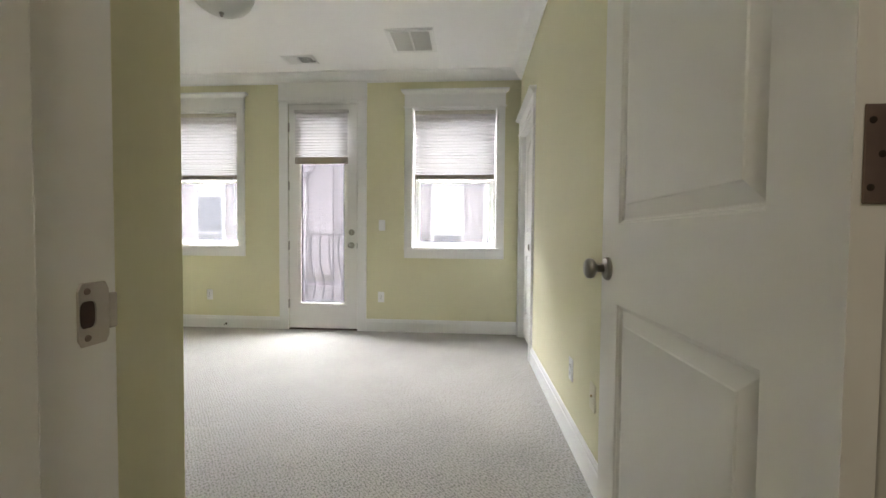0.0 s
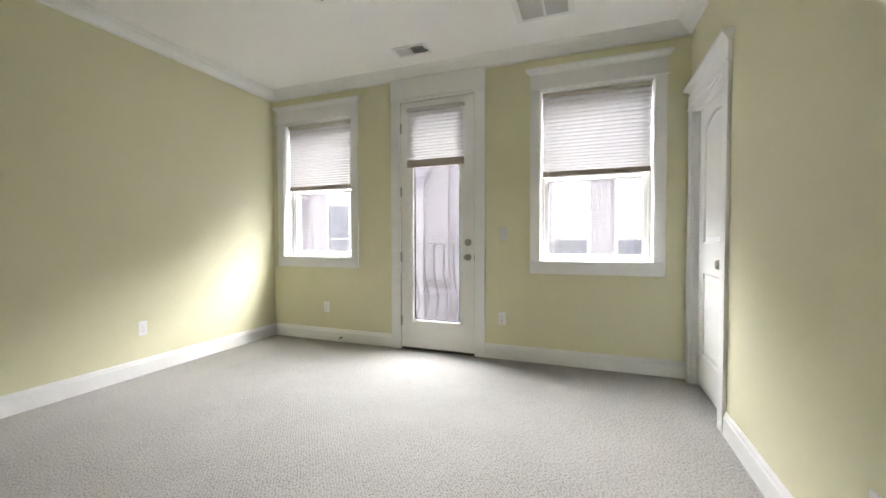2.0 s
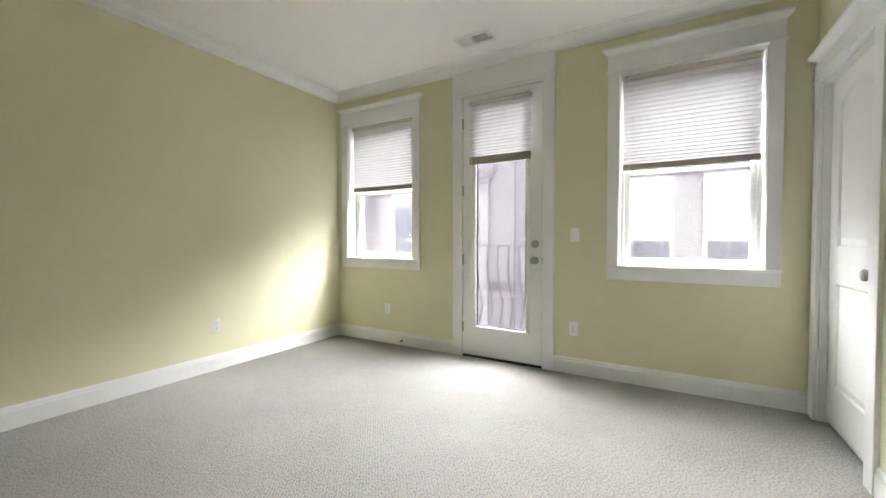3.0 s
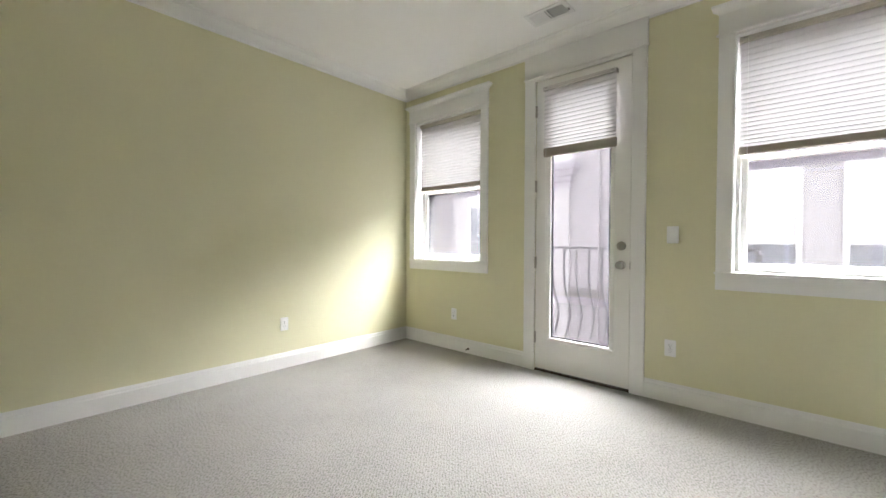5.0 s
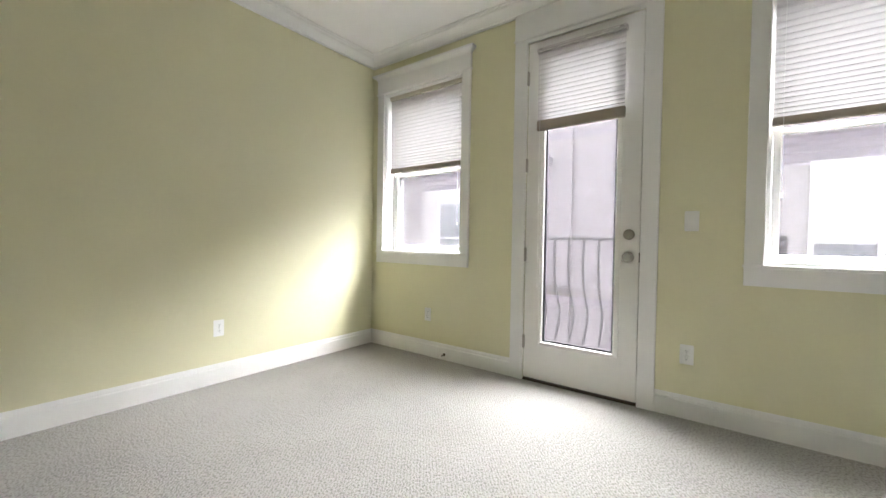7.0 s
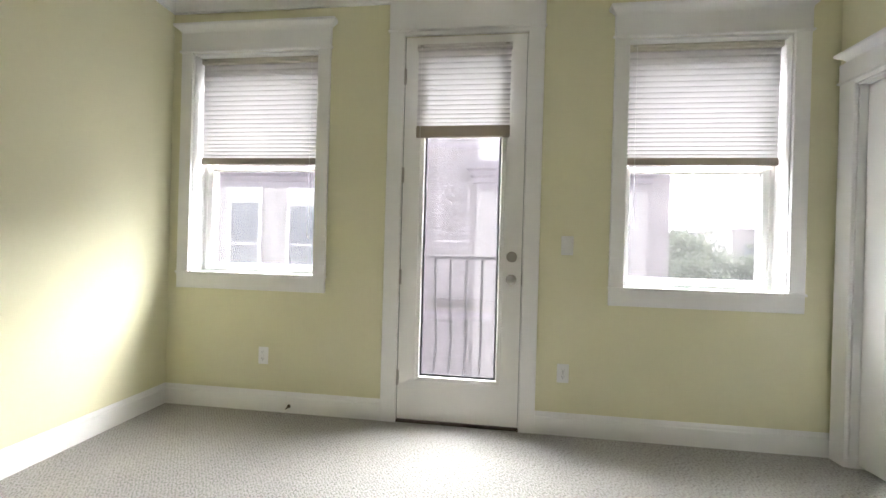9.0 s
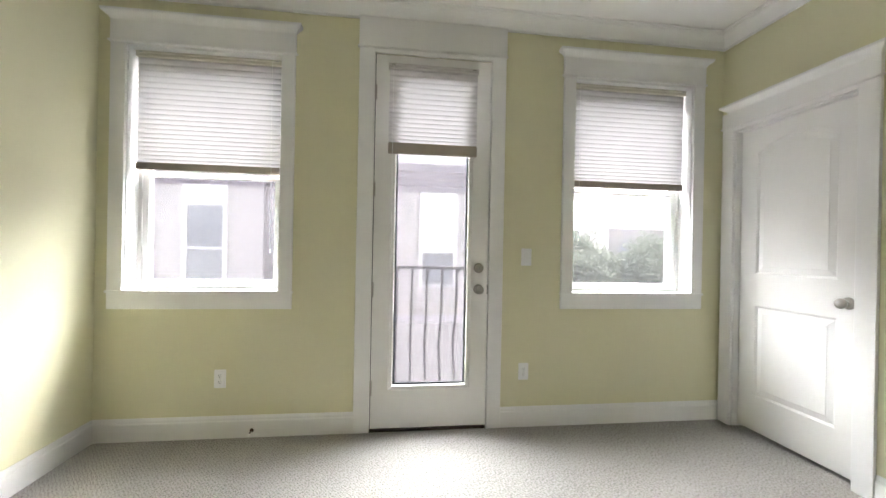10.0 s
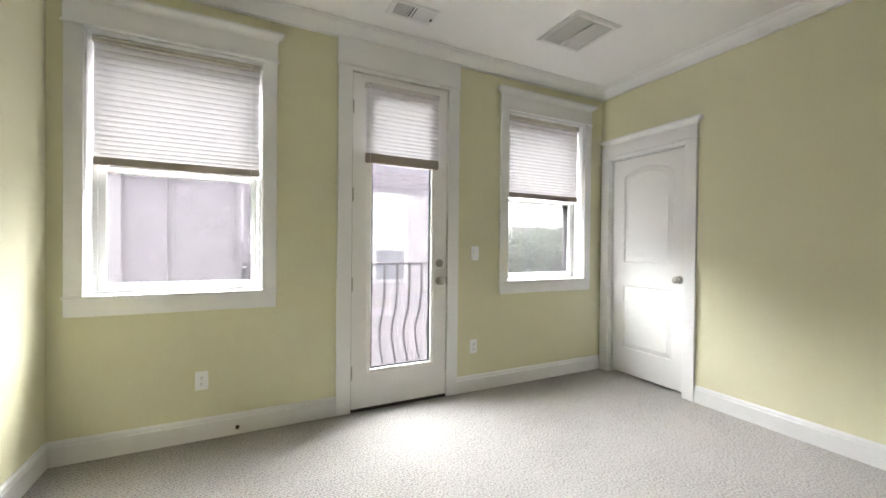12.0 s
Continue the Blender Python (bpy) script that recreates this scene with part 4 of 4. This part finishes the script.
solid("balcony_slab", box(-2.72, -0.34, NORTH + 0.234, RAIL_Y + 0.2, -0.22, -0.07, 0.01), M_CONCRETE, "plain concrete balcony slab under the railing", "balcony")

# ---------- outdoors ----------
GROUND = -3.4
gb = bmesh.new()
add_box(gb, -900, 900, -900, 900, GROUND - 1, GROUND)
# unseen paving, made pale to bounce daylight up onto the room's ceiling
solid("ground", gb, M_GROUND, "unseen ground far below, made pale to bounce light upward", "ground")
# unseen outer walls, kept dark so sunlight isn't bounced onto the far facade
solid("wall_north_outside", wall_cells([WEST - 3, *us[1:-1], EAST + 3], [GROUND, *vs[1:-1], 4.2], holes, lambda u, v, s: (u, NORTH + 0.203 + 0.03 * s, v)), M_SILLSTONE, "unseen outer face of the house, darkened to limit bounced light", "house wall")
solid("facade_own", box(WEST - 6, EAST + 6, -2.2, NORTH + 0.19, GROUND, -0.36), M_SILLSTONE, "unseen lower storey under the room, darkened to limit bounced light", "house wall")

FACE = 11.9          # the stucco bays across the court
BACK = 12.12         # the brick wall behind them


def ext_window(parent, x0, x1, z0, z1, mid, shade):
    w = part("window", box(x0, x1, FACE - 0.02, FACE + 0.03, z0, z1), M_FARGLASS, parent)
    fr = bmesh.new()
    for a in ((x0 - 0.07, x0 + 0.02, z0, z1), (x1 - 0.02, x1 + 0.07, z0, z1), (x0 - 0.07, x1 + 0.07, z1, z1 + 0.08), (x0 - 0.07, x1 + 0.07, z0 - 0.07, z0), (x0 + 0.02, x1 - 0.02, mid - 0.025, mid + 0.03)):
        add_box(fr, a[0], a[1], FACE - 0.06, FACE + 0.02, a[2], a[3])
    part("frame", fr, M_EXTFRAME, w)
    if shade:
        part("roller_shade", box(x0 + 0.02, x1 - 0.02, FACE - 0.035, FACE - 0.022, z1 - shade, z1), M_ROLLER, w)
    return w


ap = thing("apartment_building", "pale stucco and brick apartment building across the court", "building", pose(0, 0, 0))
part("brick_backing", box(-16.0, 3.02, BACK, BACK + 6, GROUND, 4.6), M_MORTAR, ap)
part("roof", box(-16.2, 3.15, BACK - 0.12, BACK + 6.2, 4.6, 4.85), M_CORNICE, ap)
CORN = [(0, 0), (0.03, 0), (0.03, 0.16), (0.08, 0.19), (0.09, 0.30), (0.17, 0.36), (0.19, 0.46), (0.27, 0.52), (0.28, 0.70), (0, 0.74)]
for x0, x1, wins in ((-9.25, -5.05, ((-8.58, -7.72), (-6.84, -5.96))), (-1.74, 2.46, ((-1.06, -0.20), (0.52, 1.40)))):
    bay = part("stucco_bay", box(x0, x1, FACE, BACK + 0.05, GROUND, 3.30), M_STUCCO, ap, "pale stucco bay")
    cb = bmesh.new()
    loop = []
    n = len(CORN)
    for (px, py), (ox, oy) in zip(((x0, BACK), (x0, FACE), (x1, FACE), (x1, BACK)), ((-1, 0), (-1, -1), (1, -1), (1, 0))):
        loop.append([cb.verts.new((px + ox * a, py + oy * a, 2.66 + b)) for a, b in CORN])
    for a, b in zip(loop, loop[1:]):
        for i in range(n - 1):
            cb.faces.new((a[i], a[i + 1], b[i + 1], b[i]))
    part("cornice", cb, M_CORNICE, bay, "mauve-grey cornice")
    for k, (a, b) in enumerate(wins):
        ext_window(bay, a, b, 0.25, 2.58, 1.10, (0.34, 0.42, 1.45, 1.45)[k + (2 if x0 > -3 else 0)])
    part("string_course", box(x0 - 0.03, x1 + 0.03, FACE - 0.05, FACE, -0.36, -0.22), M_STUCCO, bay)


def herring(bm, x0, x1, z0, z1, y):
    """A herringbone panel of small bricks, clipped to its frame."""
    wd, g = 0.085, 0.0055
    for i in range(-12, 13):
        for jj in range(-8, 9):
            for u0, u1, v0, v1 in ((0, 2, 0, 1), (0, 1, 1, 3)):
                c45 = math.sqrt(0.5)
                pts = []
                for u, v in ((u0 * wd + g, v0 * wd + g), (u1 * wd - g, v0 * wd + g), (u1 * wd - g, v1 * wd - g), (u0 * wd + g, v1 * wd - g)):
                    u, v = u + (i + 2 * jj) * wd, v + (i - 2 * jj) * wd
                    pts.append((min(max((u - v) * c45 + (x0 + x1) / 2, x0), x1), min(max((u + v) * c45 + (z0 + z1) / 2, z0), z1)))
                area = sum(pts[k][0] * pts[(k + 1) % 4][1] - pts[(k + 1) % 4][0] * pts[k][1] for k in range(4)) / 2
                if area < 0.0015:
                    continue
                f = [bm.verts.new((u, y, v)) for u, v in pts]
                r = [bm.verts.new((u, y + 0.02, v)) for u, v in pts]
                bm.faces.new(f)
                for k in range(4):
                    bm.faces.new((f[k], r[k], r[(k + 1) % 4], f[(k + 1) % 4]))
    return bm


def brick_field(bm, x0, x1, z0, z1, y, rng, skip=None, single=None):
    """Courses of running bond: each brick proud of the mortar by about a centimetre."""
    L, Hc, g = 0.203, 0.0677, 0.0185
    row, z = 0, z0
    while z + Hc - g < z1:
        x = x0 - (L / 2 if row % 2 else 0)
        while x < x1:
            pieces = [(max(x, x0), min(x + L - g, x1))]
            if skip and z < skip[3] and z + Hc > skip[2]:
                pieces = [(pieces[0][0], min(pieces[0][1], skip[0])), (max(pieces[0][0], skip[1]), pieces[0][1])]
            for a, b in pieces:
                if b - a < 0.025:
                    continue
                yy = y - 0.012 + rng.uniform(-0.003, 0.003)
                zt = z + Hc - g
                if single and b - a > L - g - 0.001 and single[1] < z < single[2]:
                    ob = new("brick", single[3])
                    ob.parent = single[0]
                    ob.location = (a, yy, z)
                    continue
                f = [bm.verts.new(q) for q in ((a, yy, z), (b, yy, z), (b, yy, zt), (a, yy, zt))]
                r = [bm.verts.new(q) for q in ((a, y + 0.004, z), (b, y + 0.004, z), (b, y + 0.004, zt), (a, y + 0.004, zt))]
                bm.faces.new(f)
                for k in range(4):
                    bm.faces.new((f[k], r[k], r[(k + 1) % 4], f[(k + 1) % 4]))
            x += L
        z += Hc
        row += 1
    return bm


def side_bricks(bm, x, sgn, lo):
    """The brick ends along a pier's side, course by course."""
    z = lo
    while z < 4.55:
        add_box(bm, min(x - 0.002 * sgn, x + 0.008 * sgn), max(x - 0.002 * sgn, x + 0.008 * sgn), BACK - 0.105, BACK - 0.006, z, z + 0.0492)
        z += 0.0677


rng = random.Random(7)
one = mesh_of("brick", box(0, 0.1845, 0, 0.016, 0, 0.0492), M_BRICK_EACH)
for x0, x1, lo in ((-5.05, -1.74, -3.3), (-12.5, -9.25, -1.6), (2.46, 3.02, -1.6)):
    wide = x1 - x0 > 2
    pier = part("brick_pier", box(x0, x0 + 0.80 if wide else x1, BACK - 0.10, BACK, GROUND, 4.6), M_MORTAR, ap)
    bm = bmesh.new()
    brick_field(bm, x0, x0 + (0.80 if wide else x1 - x0), lo, 4.6, BACK - 0.10, rng)
    side_bricks(bm, x0 + 0.80 if wide else x1, 1, lo)
    tagged(part("bricks", bm, M_BRICK, pier), "faded brown bricks with pale joints", kind="stuff")
    if wide:
        pr = part("brick_pier", box(x1 - 1.12, x1, BACK - 0.10, BACK, GROUND, 4.6), M_MORTAR, ap)
        hx0, hx1, hz0, hz1 = x1 - 0.98, x1 - 0.26, 1.55, 2.55
        bm = bmesh.new()
        brick_field(bm, x1 - 1.12, x1, lo, 4.6, BACK - 0.10, rng, (hx0 - 0.02, hx1 + 0.02, hz0 - 0.23, hz1 + 0.23),
                    (pr, -0.9, 3.2, one) if x1 > -3 else None)
        side_bricks(bm, x1 - 1.12, -1, lo)
        for zz in (hz0 - 0.21, hz1 + 0.02):
            x = hx0
            while x + 0.057 < hx1 + 0.01:
                add_box(bm, x, x + 0.056, BACK - 0.113, BACK - 0.096, zz, zz + 0.19)
                x += 0.0667
        herring(bm, hx0, hx1, hz0, hz1, BACK - 0.112)
        tagged(part("bricks", bm, M_BRICK, pr), "faded brown bricks with a herringbone panel", kind="stuff")
        bm = bmesh.new()
        brick_field(bm, x0 + 0.80, x1 - 1.12, lo, 4.6, BACK, rng)
        tagged(part("bricks", bm, M_BRICK, ap), "faded brown bricks with pale joints", kind="stuff")
        for a, b in ((x0 - 0.02, x0 + 0.84), (x1 - 1.16, x1 + 0.02)):
            part("ledge", box(a, b, BACK - 0.22, BACK - 0.10, -0.42, -0.20), M_SILLSTONE, ap, "dark projecting ledge")


# ---------- trees and far houses to the side of the building ----------
def tree(x, y, height, spread, seed):
    r = random.Random(seed)
    t = thing("tree", "leafy green tree beyond the court", "tree", pose(x, y, GROUND), group="trees beyond the court")
    tr = bmesh.new()
    tube(tr, [(0, 0, 0), (0.05, 0.02, height * 0.25), (-0.04, 0.05, height * 0.5), (0.02, 0, height * 0.8)], [0.16, 0.12, 0.09, 0.03], 8)
    tips = []
    for k in range(11):
        z = height * r.uniform(0.28, 0.75)
        a = r.uniform(0, 6.28)
        ln = spread * r.uniform(0.5, 0.95) * (1.1 - 0.5 * z / height)
        p1 = (math.cos(a) * ln * 0.5, math.sin(a) * ln * 0.5, z + ln * 0.25)
        p2 = (math.cos(a) * ln, math.sin(a) * ln, z + ln * 0.55)
        tube(tr, [(0, 0, z - 0.1), p1, p2], [0.05, 0.035, 0.012], 6)
        tips += [p1, p2]
    tips += [(0, 0, height * 0.85), (0.2, 0.1, height * 0.95)]
    part("trunk", tr, M_BARK, t)
    verts, faces = [], []
    for c in tips:
        for i in range(1100):
            d = Vector((r.gauss(0, 1), r.gauss(0, 1), r.gauss(0, 0.8))) * (spread * 0.17)
            p = Vector(c) + d
            u = Vector((r.uniform(-1, 1), r.uniform(-1, 1), r.uniform(-1, 1))).normalized()
            v = u.cross(Vector((r.uniform(-1, 1), r.uniform(-1, 1), r.uniform(-1, 1)))).normalized()
            s = r.uniform(0.07, 0.14)
            k = len(verts)
            verts += [tuple(p - u * s), tuple(p + v * s * 0.62), tuple(p + u * s), tuple(p - v * s * 0.62)]
            faces.append((k, k + 1, k + 2, k + 3))
    me = bpy.data.meshes.new("crown")
    me.from_pydata(verts, [], faces)
    me.materials.append(M_LEAF)
    cr = new("crown", me)
    cr.parent = t
    tagged(cr, "loose crown of many small leaves")
    return t


tree(7.5, 21.0, 5.0, 2.6, 3)
tree(11.0, 20.0, 4.9, 2.8, 4)
tree(14.6, 22.0, 5.4, 3.0, 5)
tree(9.5, 27.0, 5.6, 3.0, 6)
tree(18.5, 25.0, 5.2, 3.2, 8)
tree(5.2, 25.0, 4.6, 2.4, 9)


def far_house(x, y, w, d, h, label):
    hs = thing("house", label, "house", pose(x, y, GROUND))
    part("wall", box(-w / 2, w / 2, -d / 2, d / 2, 0, h), M_FARWALL, hs)
    rf = bmesh.new()
    q = [rf.verts.new(p) for p in ((-w / 2 - 0.4, -d / 2 - 0.4, h), (w / 2 + 0.4, -d / 2 - 0.4, h), (w / 2 + 0.4, d / 2 + 0.4, h), (-w / 2 - 0.4, d / 2 + 0.4, h), (-w / 4, 0, h + 1.5), (w / 4, 0, h + 1.5))]
    for f in ((0, 1, 5, 4), (1, 2, 5), (2, 3, 4, 5), (3, 0, 4), (3, 2, 1, 0)):
        rf.faces.new([q[k] for k in f])
    part("roof", rf, M_ROOF, hs, "grey hipped roof")
    n = int(w / 2.4)
    for fl_ in (1.0, 4.0):
        if fl_ + 1.5 > h:
            continue
        for i in range(n):
            xx = -w / 2 + w * (i + 0.5) / n
            part("window", box(xx - 0.5, xx + 0.5, -d / 2 - 0.04, -d / 2 + 0.04, fl_, fl_ + 1.5), M_FARGLASS, hs)
    return hs


far_house(23.2, 38.0, 13.0, 9.0, 6.6, "pale house with a grey hipped roof behind trees")
far_house(38.0, 44.0, 15.0, 10.0, 5.6, "pale far house behind the trees")
